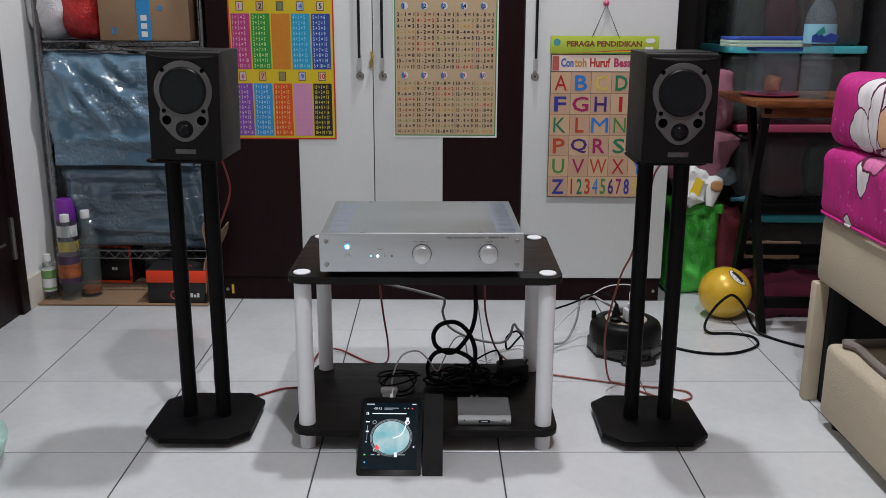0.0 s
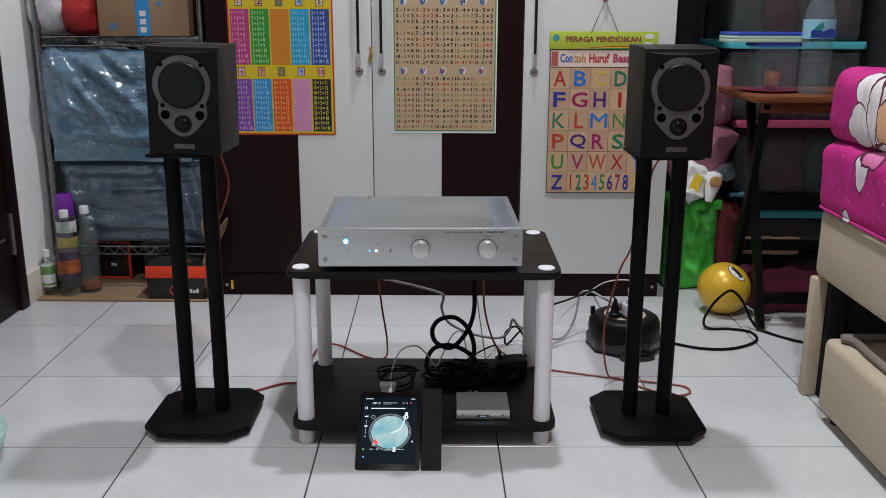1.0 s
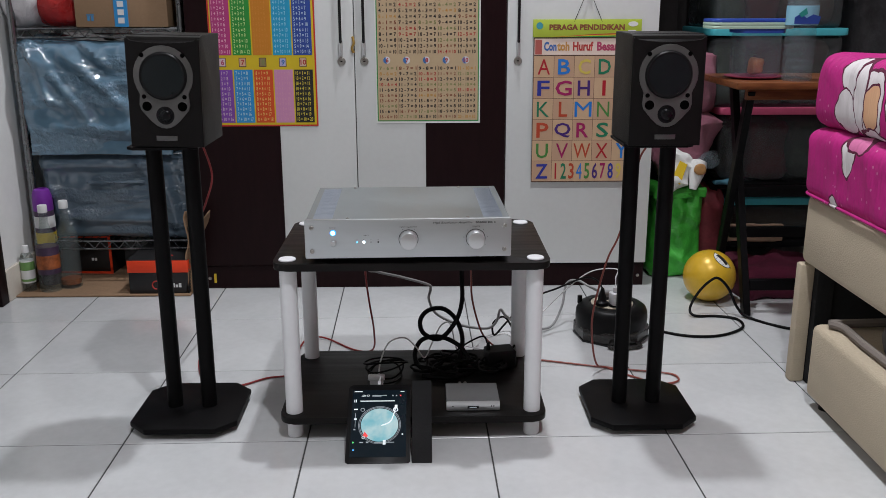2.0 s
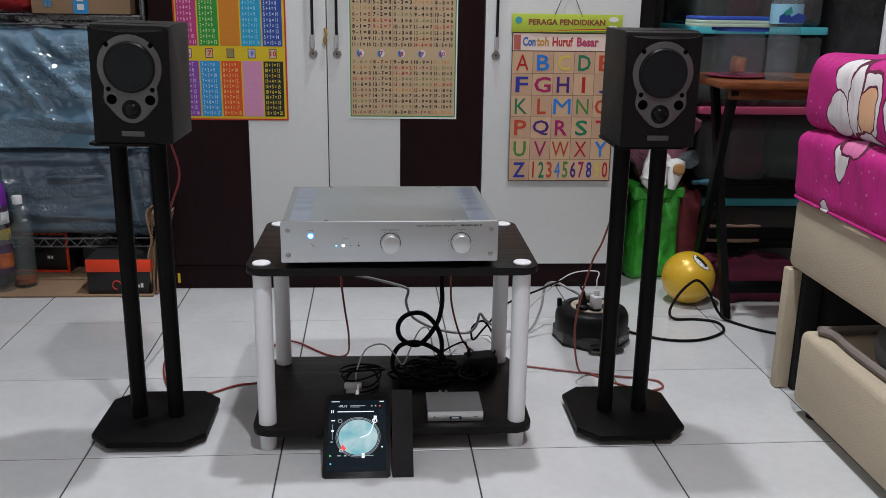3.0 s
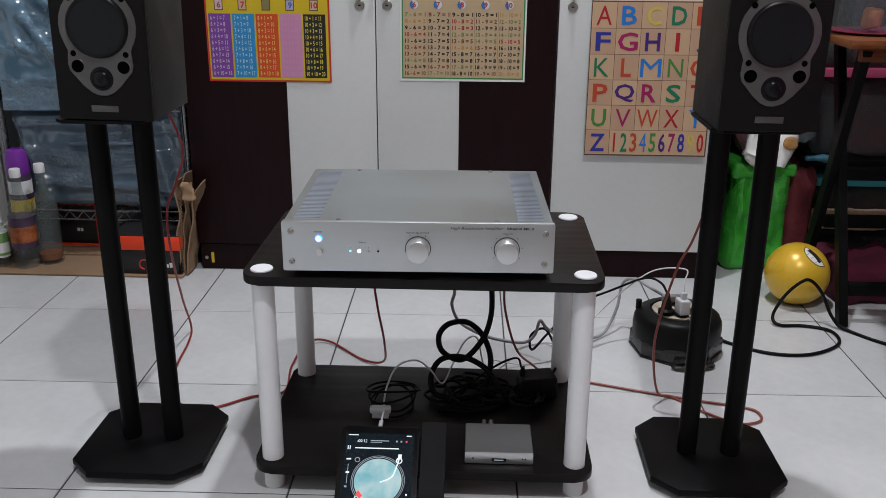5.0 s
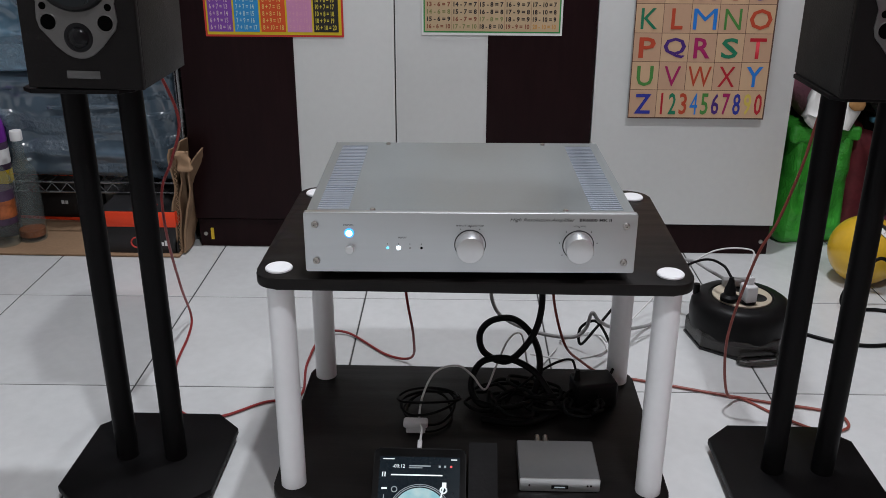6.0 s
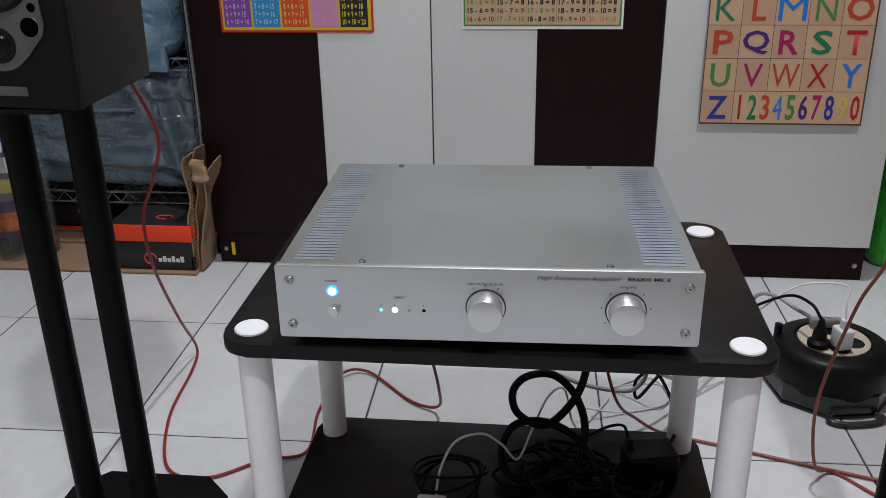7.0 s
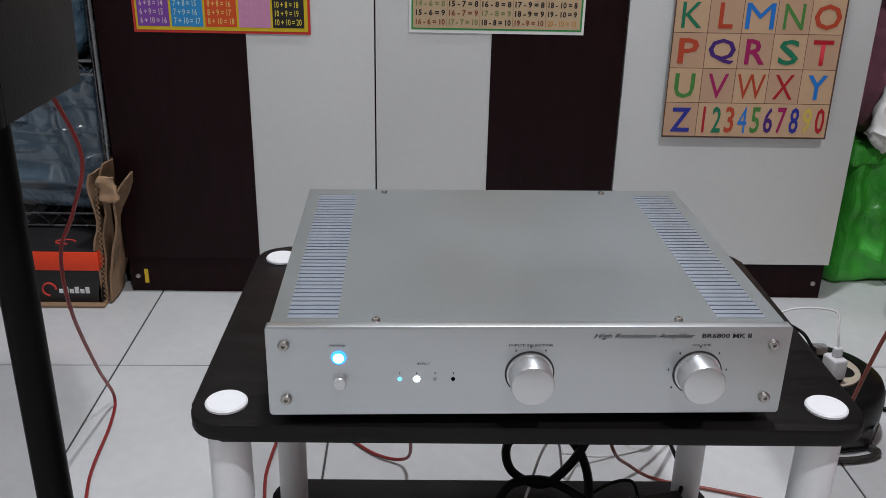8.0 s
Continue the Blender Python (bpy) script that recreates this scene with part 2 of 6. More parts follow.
M_PIPING = mat("grey_brown_piping", (0.20, 0.17, 0.15), 0.8, var=0.15)
M_MATTRESS = mat("grey_mattress_cloth", (0.17, 0.165, 0.16), 0.9, var=0.2, scale=8, fine=200, bump=0.2)
M_SHEET = mat("magenta_bed_sheet", (0.50, 0.010, 0.20), 0.72, var=0.16, scale=6, fine=120, bump=0.25, bump_scale=26)


def print_on(m, spots):
    """Outlined cartoon shapes printed on a sheet: (y, z, half width, half height, taper, colour)."""
    n, l = m.node_tree.nodes, m.node_tree.links
    b = n["Principled BSDF"]
    base = b.inputs["Base Color"].links[0].from_socket

    def math_node(op, p, q=None, clamp=False):
        x = n.new("ShaderNodeMath")
        x.operation = op
        x.use_clamp = clamp
        for k, v in enumerate((p, q)):
            if v is None:
                continue
            if isinstance(v, (int, float)):
                x.inputs[k].default_value = v
            else:
                l.new(v, x.inputs[k])
        return x.outputs[0]

    def blend(fac, under, colour):
        x = n.new("ShaderNodeMix")
        x.data_type = "RGBA"
        l.new(fac, x.inputs[0])
        l.new(under, x.inputs[6])
        x.inputs[7].default_value = (*colour, 1)
        return x.outputs[2]

    tc = n.new("ShaderNodeTexCoord")
    nz = n.new("ShaderNodeTexNoise")
    nz.inputs["Scale"].default_value = 16
    l.new(tc.outputs["Object"], nz.inputs["Vector"])
    sep = n.new("ShaderNodeSeparateXYZ")
    l.new(tc.outputs["Object"], sep.inputs[0])
    sn = n.new("ShaderNodeSeparateColor")
    l.new(nz.outputs["Color"], sn.inputs[0])
    y = math_node("ADD", sep.outputs[1], math_node("MULTIPLY", math_node("SUBTRACT", sn.outputs[0], 0.5), 0.045))
    z = math_node("ADD", sep.outputs[2], math_node("MULTIPLY", math_node("SUBTRACT", sn.outputs[1], 0.5), 0.045))
    vo = n.new("ShaderNodeTexVoronoi")
    vo.inputs["Scale"].default_value = 42
    l.new(tc.outputs["Object"], vo.inputs["Vector"])
    dots = math_node("MULTIPLY", math_node("LESS_THAN", vo.outputs["Distance"], 0.13), 0.55)
    col = blend(dots, base, (0.70, 0.30, 0.45))
    for cy, cz, ry, rz, taper, tint in spots:
        dz = math_node("DIVIDE", math_node("SUBTRACT", z, cz), rz)
        wide = math_node("ADD", math_node("MULTIPLY", dz, taper), 1.0)
        dy = math_node("DIVIDE", math_node("DIVIDE", math_node("SUBTRACT", y, cy), ry), wide)
        d = math_node("SQRT", math_node("ADD", math_node("MULTIPLY", dz, dz), math_node("MULTIPLY", dy, dy)))
        edge = 0.0045 / min(ry, rz)
        col = blend(math_node("LESS_THAN", d, 1.0 + edge), col, (0.10, 0.006, 0.035))
        col = blend(math_node("LESS_THAN", d, 1.0), col, tint)
    l.new(col, b.inputs["Base Color"])
    # thin creases drawn together towards the hem
    mp = n.new("ShaderNodeMapping")
    mp.inputs["Rotation"].default_value = (radians(32), 0, 0)
    mp.inputs["Scale"].default_value = (5, 46, 5)
    cr = n.new("ShaderNodeTexNoise")
    cr.inputs["Scale"].default_value = 1.0
    cr.inputs["Detail"].default_value = 2
    bp = n.new("ShaderNodeBump")
    bp.inputs["Strength"].default_value = 0.55
    bp.inputs["Distance"].default_value = 0.012
    l.new(tc.outputs["Object"], mp.inputs["Vector"])
    l.new(mp.outputs["Vector"], cr.inputs["Vector"])
    l.new(cr.outputs["Fac"], bp.inputs["Height"])
    l.new(b.inputs["Normal"].links[0].from_socket, bp.inputs["Normal"])
    l.new(bp.outputs["Normal"], b.inputs["Normal"])
    return m


SHEET_WHITE, SHEET_PEACH = (0.72, 0.67, 0.68), (0.74, 0.42, 0.24)
SHEET_PINK = (0.62, 0.16, 0.34)
M_QUILT = print_on(mat("magenta_quilt", (0.50, 0.010, 0.20), 0.72, var=0.16, scale=6, fine=120, bump=0.25, bump_scale=26), [
    (-0.180, 0.125, 0.045, 0.045, 0.2, SHEET_WHITE), (-0.270, 0.060, 0.062, 0.090, 0.3, SHEET_WHITE), (-0.168, 0.050, 0.050, 0.042, -0.1, SHEET_WHITE),
    (-0.225, 0.080, 0.022, 0.080, 0.4, SHEET_WHITE), (-0.283, 0.070, 0.034, 0.050, 0.1, SHEET_PEACH), (-0.275, 0.000, 0.055, 0.028, 0.0, SHEET_WHITE),
    (-0.40, 0.080, 0.050, 0.060, 0.2, SHEET_WHITE), (-0.62, 0.090, 0.070, 0.050, -0.2, SHEET_WHITE), (-0.95, 0.070, 0.060, 0.055, 0.2, SHEET_WHITE)])
M_SHEET = print_on(M_SHEET, [
    (-0.213, 0.123, 0.026, 0.046, 0.5, SHEET_WHITE), (-0.245, 0.158, 0.046, 0.018, 0.0, SHEET_PINK), (-0.163, 0.012, 0.014, 0.014, -0.3, SHEET_WHITE),
    (-0.50, 0.090, 0.050, 0.040, 0.2, SHEET_WHITE), (-0.85, 0.060, 0.060, 0.050, -0.2, SHEET_WHITE)])
M_BLACKFAB = mat("black_fabric", (0.012, 0.012, 0.013), 0.9, var=0.3, scale=20, bump=0.2)
M_TABLEWOOD = wood_mat("reddish_brown_table_wood", (0.13, 0.042, 0.016), (0.23, 0.078, 0.028), 4.0, (2, 14, 14), 0.35, 0.05)
M_TURQ = mat("turquoise_plastic_lid", (0.07, 0.45, 0.52), 0.4, var=0.08)
M_BLUELID = mat("blue_plastic_lid", (0.03, 0.08, 0.42), 0.4, var=0.08)
M_PALELID = mat("pale_green_plastic_lid", (0.45, 0.60, 0.48), 0.4, var=0.08)
M_PINKLID = mat("pink_plastic_rim", (0.60, 0.10, 0.20), 0.4, var=0.1)
M_MAROON = mat("maroon_cloth", (0.10, 0.008, 0.03), 0.9, var=0.3, scale=9, bump=0.3, bump_scale=30)
M_DARKRED = mat("dark_red_contents", (0.20, 0.03, 0.04), 0.7, var=0.4, scale=14)
M_DULLGREEN = mat("dull_green_contents", (0.10, 0.13, 0.09), 0.7, var=0.5, scale=14)
M_REDWIRE = mat("red_cable_jacket", (0.24, 0.02, 0.02), 0.4, var=0.12, scale=40)
M_COPPER = mat("brownish_cable_jacket", (0.26, 0.06, 0.045), 0.38, var=0.15, scale=40)
M_GREYWIRE = mat("grey_cable_jacket", (0.30, 0.30, 0.30), 0.45, var=0.1, scale=40)
M_WHITEWIRE = mat("white_cable_jacket", (0.66, 0.66, 0.66), 0.4, var=0.06, scale=40)
M_BLACKWIRE = mat("black_cable_jacket", (0.0035, 0.0035, 0.004), 0.5, var=0.2, scale=40, spec=0.15)
M_CREAMPL = mat("cream_socket_plastic", (0.62, 0.55, 0.43), 0.4, var=0.06)
M_DACSILVER = mat("pale_silver_case", (0.24, 0.245, 0.25), 0.4, metal=0.4, var=0.06, scale=20)
M_SMOKE = mat("smoked_grey_plastic", (0.016, 0.017, 0.018), 0.3, var=0.2, scale=14)
M_REDLAMP = mat("red_indicator", (0.6, 0.1, 0.05), 0.4, emit=(1.0, 0.12, 0.05), strength=2.0)
M_BRASS = mat("yellowed_brass", (0.55, 0.36, 0.10), 0.4, metal=0.7, var=0.2)


# ---- mesh helpers ----
def finish(bm, smooth=True, angle=38):
    bmesh.ops.remove_doubles(bm, verts=bm.verts, dist=1e-6)
    bmesh.ops.recalc_face_normals(bm, faces=bm.faces)
    me = bpy.data.meshes.new("m")
    lim = radians(angle)
    for e in bm.edges:
        e.smooth = not (len(e.link_faces) == 2 and e.calc_face_angle(0) > lim)
    for f in bm.faces:
        f.smooth = smooth
    bm.to_mesh(me)
    bm.free()
    return me


def part(name, bm, material, parent, label=""):
    me = bm if isinstance(bm, bpy.types.Mesh) else finish(bm)
    me.name = name
    ob = new(name, me)
    me.materials.clear()
    me.materials.append(material)
    ob.parent = parent
    if label:
        tagged(ob, label)
    return ob


def root(name, m, label, category, group="", kind=""):
    ob = new(name)
    ob.empty_display_size = 0.05
    ob.matrix_world = m
    return tagged(ob, label, category, group, kind)


def single(name, bm, material, label, category, group="", kind="", m=None):
    ob = part(name, bm, material, None)
    if m is not None:
        ob.matrix_world = m
    return tagged(ob, label, category, group, kind)


def B(x0, x1, y0, y1, z0, z1, bevel=0.0, seg=2, bm=None):
    own = bm is None
    bm = bm or bmesh.new()
    vs = [bm.verts.new((x, y, z)) for x in (x0, x1) for y in (y0, y1) for z in (z0, z1)]
    fs = [bm.faces.new([vs[i] for i in q]) for q in ((0, 1, 3, 2), (4, 6, 7, 5), (0, 4, 5, 1), (2, 3, 7, 6), (0, 2, 6, 4), (1, 5, 7, 3))]
    if bevel:
        es = list({e for f in fs for e in f.edges})
        bmesh.ops.bevel(bm, geom=es, offset=bevel, segments=seg, profile=0.5, affect="EDGES")
    return bm


def prism(poly, lo, hi, axis="z", bevel=0.0, bm=None, seg=2):
    """A polygon pulled out along an axis: z takes (x, y), y takes (x, z), x takes (y, z)."""
    bm = bm or bmesh.new()
    put = {"z": lambda p, h: (p[0], p[1], h), "y": lambda p, h: (p[0], h, p[1]), "x": lambda p, h: (h, p[0], p[1])}[axis]
    a = [bm.verts.new(put(p, lo)) for p in poly]
    b = [bm.verts.new(put(p, hi)) for p in poly]
    fa, fb = bm.faces.new(a), bm.faces.new(b)
    for i in range(len(a)):
        j = (i + 1) % len(a)
        bm.faces.new((a[i], a[j], b[j], b[i]))
    if bevel:
        bmesh.ops.bevel(bm, geom=list(fa.edges) + list(fb.edges), offset=bevel, segments=seg, profile=0.5, affect="EDGES")
    return bm


def round_rect(x0, x1, y0, y1, r, n=6):
    pts = []
    for cx, cy, a in ((x1 - r, y1 - r, 0), (x0 + r, y1 - r, 90), (x0 + r, y0 + r, 180), (x1 - r, y0 + r, 270)):
        for i in range(n + 1):
            t = radians(a + 90 * i / n)
            pts.append((cx + r * math.cos(t), cy + r * math.sin(t)))
    return pts


def lathe(profile, centre=(0, 0, 0), n=24, axis="z", bm=None, squash=1.0):
    """Spin (radius, height) pairs; axis y points the height towards -y."""
    bm = bm or bmesh.new()
    cx, cy, cz = centre
    rings = []
    for r, h in profile:
        ring = []
        for i in range(n):
            a = 2 * math.pi * i / n
            u, v = r * math.cos(a), r * math.sin(a) * squash
            p = (cx + u, cy + v, cz + h) if axis == "z" else (cx + u, cy - h, cz + v)
            ring.append(bm.verts.new(p))
        rings.append(ring)
    for a, b in zip(rings, rings[1:]):
        for i in range(n):
            j = (i + 1) % n
            bm.faces.new((a[i], a[j], b[j], b[i]))
    for ring, r in ((rings[0], profile[0][0]), (rings[-1], profile[-1][0])):
        if r > 1e-5:
            bm.faces.new(ring)
    return bm


def spline(pts, per=8, closed=False):
    P = [Vector(p) for p in pts]
    n = len(P)
    out = []
    for i in range(n if closed else n - 1):
        p0 = P[(i - 1) % n] if closed or i > 0 else P[0] * 2 - P[1]
        p1, p2 = P[i], P[(i + 1) % n]
        p3 = P[(i + 2) % n] if closed or i + 2 < n else P[-1] * 2 - P[-2]
        for k in range(per):
            t = k / per
            out.append(0.5 * ((2 * p1) + (p2 - p0) * t + (2 * p0 - 5 * p1 + 4 * p2 - p3) * t * t + (3 * p1 - p0 - 3 * p2 + p3) * t ** 3))
    if not closed:
        out.append(P[-1])
    return out


def tube(pts, r, n=8, per=8, closed=False, bm=None, smooth=True):
    bm = bm or bmesh.new()
    path = spline(pts, per, closed) if smooth else [Vector(p) for p in pts]
    up = Vector((0.13, 0.27, 0.95)).normalized()
    rings = []
    m = len(path)
    for i, p in enumerate(path):
        d = (path[(i + 1) % m] - path[i - 1]) if closed or 0 < i < m - 1 else (path[1] - path[0] if i == 0 else path[-1] - path[-2])
        d = d.normalized() if d.length > 1e-9 else Vector((0, 0, 1))
        side = d.cross(up)
        side = side.normalized() if side.length > 1e-4 else Vector((1, 0, 0))
        up = side.cross(d).normalized()
        rings.append([bm.verts.new(p + r * (math.cos(a) * side + math.sin(a) * up)) for a in (2 * math.pi * k / n for k in range(n))])
    for i in range(m if closed else m - 1):
        a, b = rings[i], rings[(i + 1) % m]
        for k in range(n):
            j = (k + 1) % n
            bm.faces.new((a[k], a[j], b[j], b[k]))
    if not closed:
        bm.faces.new(rings[0])
        bm.faces.new(rings[-1])
    return bm


def bulge(x0, x1, y0, y1, z0, z1, power=4.0, nu=48, nv=30, amp=0.012, freq=6.0, seed=0.0, flat=True, ridge=0.0, shape=None):
    """A stuffed, creased form inside a box."""
    bm = bmesh.new()
    c = Vector(((x0 + x1) / 2, (y0 + y1) / 2, (z0 + z1) / 2))
    h = Vector(((x1 - x0) / 2, (y1 - y0) / 2, (z1 - z0) / 2))
    e = 2.0 / power

    def sp(v):
        return math.copysign(abs(v) ** e, v)
    rings = []
    for j in range(nv + 1):
        t = -math.pi / 2 + math.pi * j / nv
        ring = []
        for i in range(nu):
            a = 2 * math.pi * i / nu
            p = Vector((h.x * sp(math.cos(t)) * sp(math.cos(a)), h.y * sp(math.cos(t)) * sp(math.sin(a)), h.z * sp(math.sin(t))))
            q = (p + c) * freq + Vector((seed, seed * 1.7, seed * 0.6))
            d = noise.fractal(q, 1.0, 2.0, 4) * amp
            if ridge:
                d += (1 - abs(noise.noise(q * 0.8 + Vector((3, 1, 7))))) ** 6 * ridge
            nrm = Vector((p.x / h.x, p.y / h.y, p.z / h.z)).normalized()
            p = p + nrm * d
            if shape:
                p = shape(p, h)
            p = p + c
            if flat:
                p.z = max(p.z, z0)
            ring.append(bm.verts.new(p))
        rings.append(ring)
    for a, b in zip(rings, rings[1:]):
        for i in range(nu):
            j = (i + 1) % nu
            bm.faces.new((a[i], a[j], b[j], b[i]))
    bmesh.ops.remove_doubles(bm, verts=bm.verts, dist=1e-5)
    return bm


def soft_box(x0, x1, y0, y1, z0, z1, r, step=0.03, amp=0.0, freq=6.0, seed=0.0, ridge=0.0, flat=False, shape=None):
    """A box with rounded edges and an uneven, cushioned surface."""
    bm = bmesh.new()
    lo, hi = Vector((x0, y0, z0)), Vector((x1, y1, z1))

    def axis_steps(a, b):
        n = max(2, int((b - a - 2 * r) / step))
        inner = [a + r + (b - a - 2 * r) * i / n for i in range(n + 1)]
        return [a, a + r * 0.3, a + r * 0.65] + inner + [b - r * 0.65, b - r * 0.3, b]
    st = [axis_steps(lo[k], hi[k]) for k in range(3)]
    cache = {}

    def vert(p):
        key = tuple(round(c, 6) for c in p)
        if key in cache:
            return cache[key]
        p = Vector(p)
        q = Vector([min(max(p[k], lo[k] + r), hi[k] - r) for k in range(3)])
        d = p - q
        nrm = d.normalized() if d.length > 1e-9 else Vector((0, 0, 1))
        w = q + nrm * r
        if amp or ridge:
            s = w * freq + Vector((seed, seed * 1.7, seed * 0.6))
            off = noise.fractal(s, 1.0, 2.0, 4) * amp
            if ridge:
                off += (1 - abs(noise.noise(s * 0.8 + Vector((3, 1, 7))))) ** 6 * ridge
            w = w + nrm * off
        if shape:
            w = shape(w)
        if flat:
            w.z = max(w.z, z0)
        cache[key] = bm.verts.new(w)
        return cache[key]
    for k in range(3):
        a, b = [i for i in range(3) if i != k]
        for side in (lo[k], hi[k]):
            for i in range(len(st[a]) - 1):
                for j in range(len(st[b]) - 1):
                    vs = []
                    for ii, jj in ((i, j), (i + 1, j), (i + 1, j + 1), (i, j + 1)):
                        p = [0, 0, 0]
                        p[k], p[a], p[b] = side, st[a][ii], st[b][jj]
                        vs.append(vert(p))
                    bm.faces.new(vs)
    return bm


def text_mesh(body, width=None, height=None, extrude=0.0004, gap=1.0, align="LEFT", slant=0.0, bold=0.0):
    """Lettering in the built-in font, scaled to a size; it stands upright and faces -y, its lower left corner at the origin."""
    cu = bpy.data.curves.new("lettering", "FONT")
    cu.body, cu.extrude, cu.resolution_u, cu.space_line, cu.align_x, cu.shear, cu.offset = body, 0.0, 2, gap, align, slant, bold
    ob = new("lettering", cu)
    dg = bpy.context.evaluated_depsgraph_get()
    me = bpy.data.meshes.new_from_object(ob.evaluated_get(dg))
    bpy.data.objects.remove(ob)
    bpy.data.curves.remove(cu)
    xs = [v.co.x for v in me.vertices]
    ys = [v.co.y for v in me.vertices]
    lo, ly = min(xs), min(ys)
    sx = width / (max(xs) - lo) if width else None
    sy = height / (max(ys) - ly) if height else None
    sx, sy = sx or sy, sy or sx
    for v in me.vertices:
        v.co = ((v.co.x - lo) * sx, -extrude, (v.co.y - ly) * sy)
    me.materials.clear()
    return me


def write(body, x, y, z, material, parent, width=None, height=None, gap=1.0, align="LEFT", slant=0.0, name="lettering", bold=0.0):
    ob = part(name, text_mesh(body, width, height, 0.0, gap, align, slant, bold), material, parent)
    ob.location = (x, y, z)
    return ob


# the wardrobe and all that stands beside and behind it share one scale
BACK = Matrix.Translation((0.009, 2.835 * (1 - 0.979), 0)) @ Matrix.Scale(0.979, 4)

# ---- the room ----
# unseen south and east walls: tone chosen dim to weaken the bounced light
M_WALLDIM = mat("dim_unseen_wall", (0.36, 0.33, 0.29), 0.8, var=0.06, scale=2.2)
X0, X1, Y0, Y1 = -1.340, 2.6, -1.6, 3.42
single("ceiling", B(X0 - 0.1, X1 + 0.1, Y0 - 0.1, Y1 + 0.1, CEILING, CEILING + 0.1), M_CEIL, "plain white painted ceiling", "ceiling", kind="structure")
single("wall_north", B(X0 - 0.1, X1 + 0.1, Y1, Y1 + 0.1, -0.02, CEILING), M_WALL, "white painted wall behind the wardrobe", "wall", kind="structure")
single("wall_south", B(X0 - 0.1, X1 + 0.1, Y0 - 0.1, Y0, -0.02, CEILING), M_WALLDIM, "plain unseen wall, toned dim to cut bounced light", "wall", kind="structure")
single("wall_east", B(X1, X1 + 0.1, Y0, Y1, -0.02, CEILING), M_WALLDIM, "plain unseen wall, toned dim to cut bounced light", "wall", kind="structure")
DOOR_Y = 2.714
west = B(X0 - 0.1, X0, DOOR_Y, Y1, -0.02, CEILING)
B(X0 - 0.1, X0, Y0, DOOR_Y - 0.92, -0.02, CEILING, bm=west)
B(X0 - 0.1, X0, DOOR_Y - 0.92, DOOR_Y, 2.08, CEILING, bm=west)
single("wall_west", west, M_WALL, "white painted wall with a doorway in it", "wall", kind="structure")
single("baseboard", B(X0, X0 + 0.012, DOOR_Y + 0.004, Y1, 0, 0.105, 0.002), M_SKIRT, "cream ceramic tile baseboard along the white wall", "baseboard", kind="structure")

door = root("door_1", pose(X0, DOOR_Y, 0), "closed dark brown wooden door with a slim metal pull", "door", kind="structure")
part("door_frame", B(-0.10, 0.012, -0.05, 0.0, 0, 2.12, 0.003), M_DOORWOOD, door)
part("door_frame", B(-0.10, 0.012, -0.92, -0.87, 0, 2.12, 0.003), M_DOORWOOD, door)
part("leaf", B(-0.06, 0.002, -0.868, -0.052, 0.006, 2.07, 0.003), M_DOORWOOD, door)
part("hinge", B(0.001, 0.016, -0.066, -0.054, 0.19, 0.325, 0.002), M_STEEL, door, "slim dull steel hinge")
part("groove_strip", B(0.001, 0.006, -0.84, -0.10, 0.245, 0.252, 0.001), M_STEEL, door, "thin pale metal inlay strip")

for lx, ly in LAMPS:
    lamp = root("ceiling_light", pose(lx, ly, CEILING), "round white ceiling light, switched on", "ceiling light", "ceiling lights")
    part("housing", lathe([(0.0, 0), (0.16, 0), (0.165, -0.03), (0.16, -0.06), (0.145, -0.062)], n=32), M_WHITEPL, lamp)
    part("diffuser", lathe([(0.145, -0.060), (0.143, -0.07), (0.0, -0.075)], n=32), M_LAMPGLOW, lamp)

# ---- wardrobe ----
WY = 2.835
ward = root("wardrobe", BACK @ pose(0, WY, 0), "white and dark brown laminate wardrobe with three doors", "wardrobe")
part("carcass", B(-0.752, 0.772, 0.020, 0.50, 0.0, 1.95, 0.002), M_DARKWOOD, ward)
part("plinth", B(-0.750, 0.770, 0.0165, 0.0195, 0.0, 0.078), M_DARKWOOD, ward)


def ward_door(x0, x1, xs, left_dark):
    d = part("door", B(x0, x1, 0.0, 0.018, 0.086, 1.945, 0.0015), M_WHITE_LAM, ward)
    if xs is not None:
        a, b = (x0 + 0.0005, xs) if left_dark else (xs, x1 - 0.0005)
        part("dark_panel", B(a, b, -0.0025, 0.0005, 0.0865, 1.9445, 0.0008), M_DARKWOOD, d, "dark brown laminate stripe")
    return d


def ward_handle(d, x):
    strap = prism(round_rect(x - 0.0045, x + 0.0045, 0.83, 1.28, 0.004, 3), -0.024, -0.017, "y", 0.001)
    h = part("handle", strap, M_BLACKGLOSS, d, "slim black bar handle with silver ends")
    for z0, z1 in ((0.79, 0.845), (1.265, 1.32)):
        part("handle_end", prism(round_rect(x - 0.006, x + 0.006, z0, z1, 0.005, 4), -0.022, 0.0, "y", 0.002), M_KNOB, h)
    lock = part("lock", lathe([(0.0135, 0), (0.0135, 0.004), (0.011, 0.007), (0.006, 0.0075), (0.006, 0.005), (0, 0.005)], (x, 0, 0.772), 20, "y"), M_STEEL, d)
    part("keyhole", B(x - 0.0035, x + 0.0035, -0.0062, -0.0052, 0.7705, 0.7735), M_HOLE, lock)


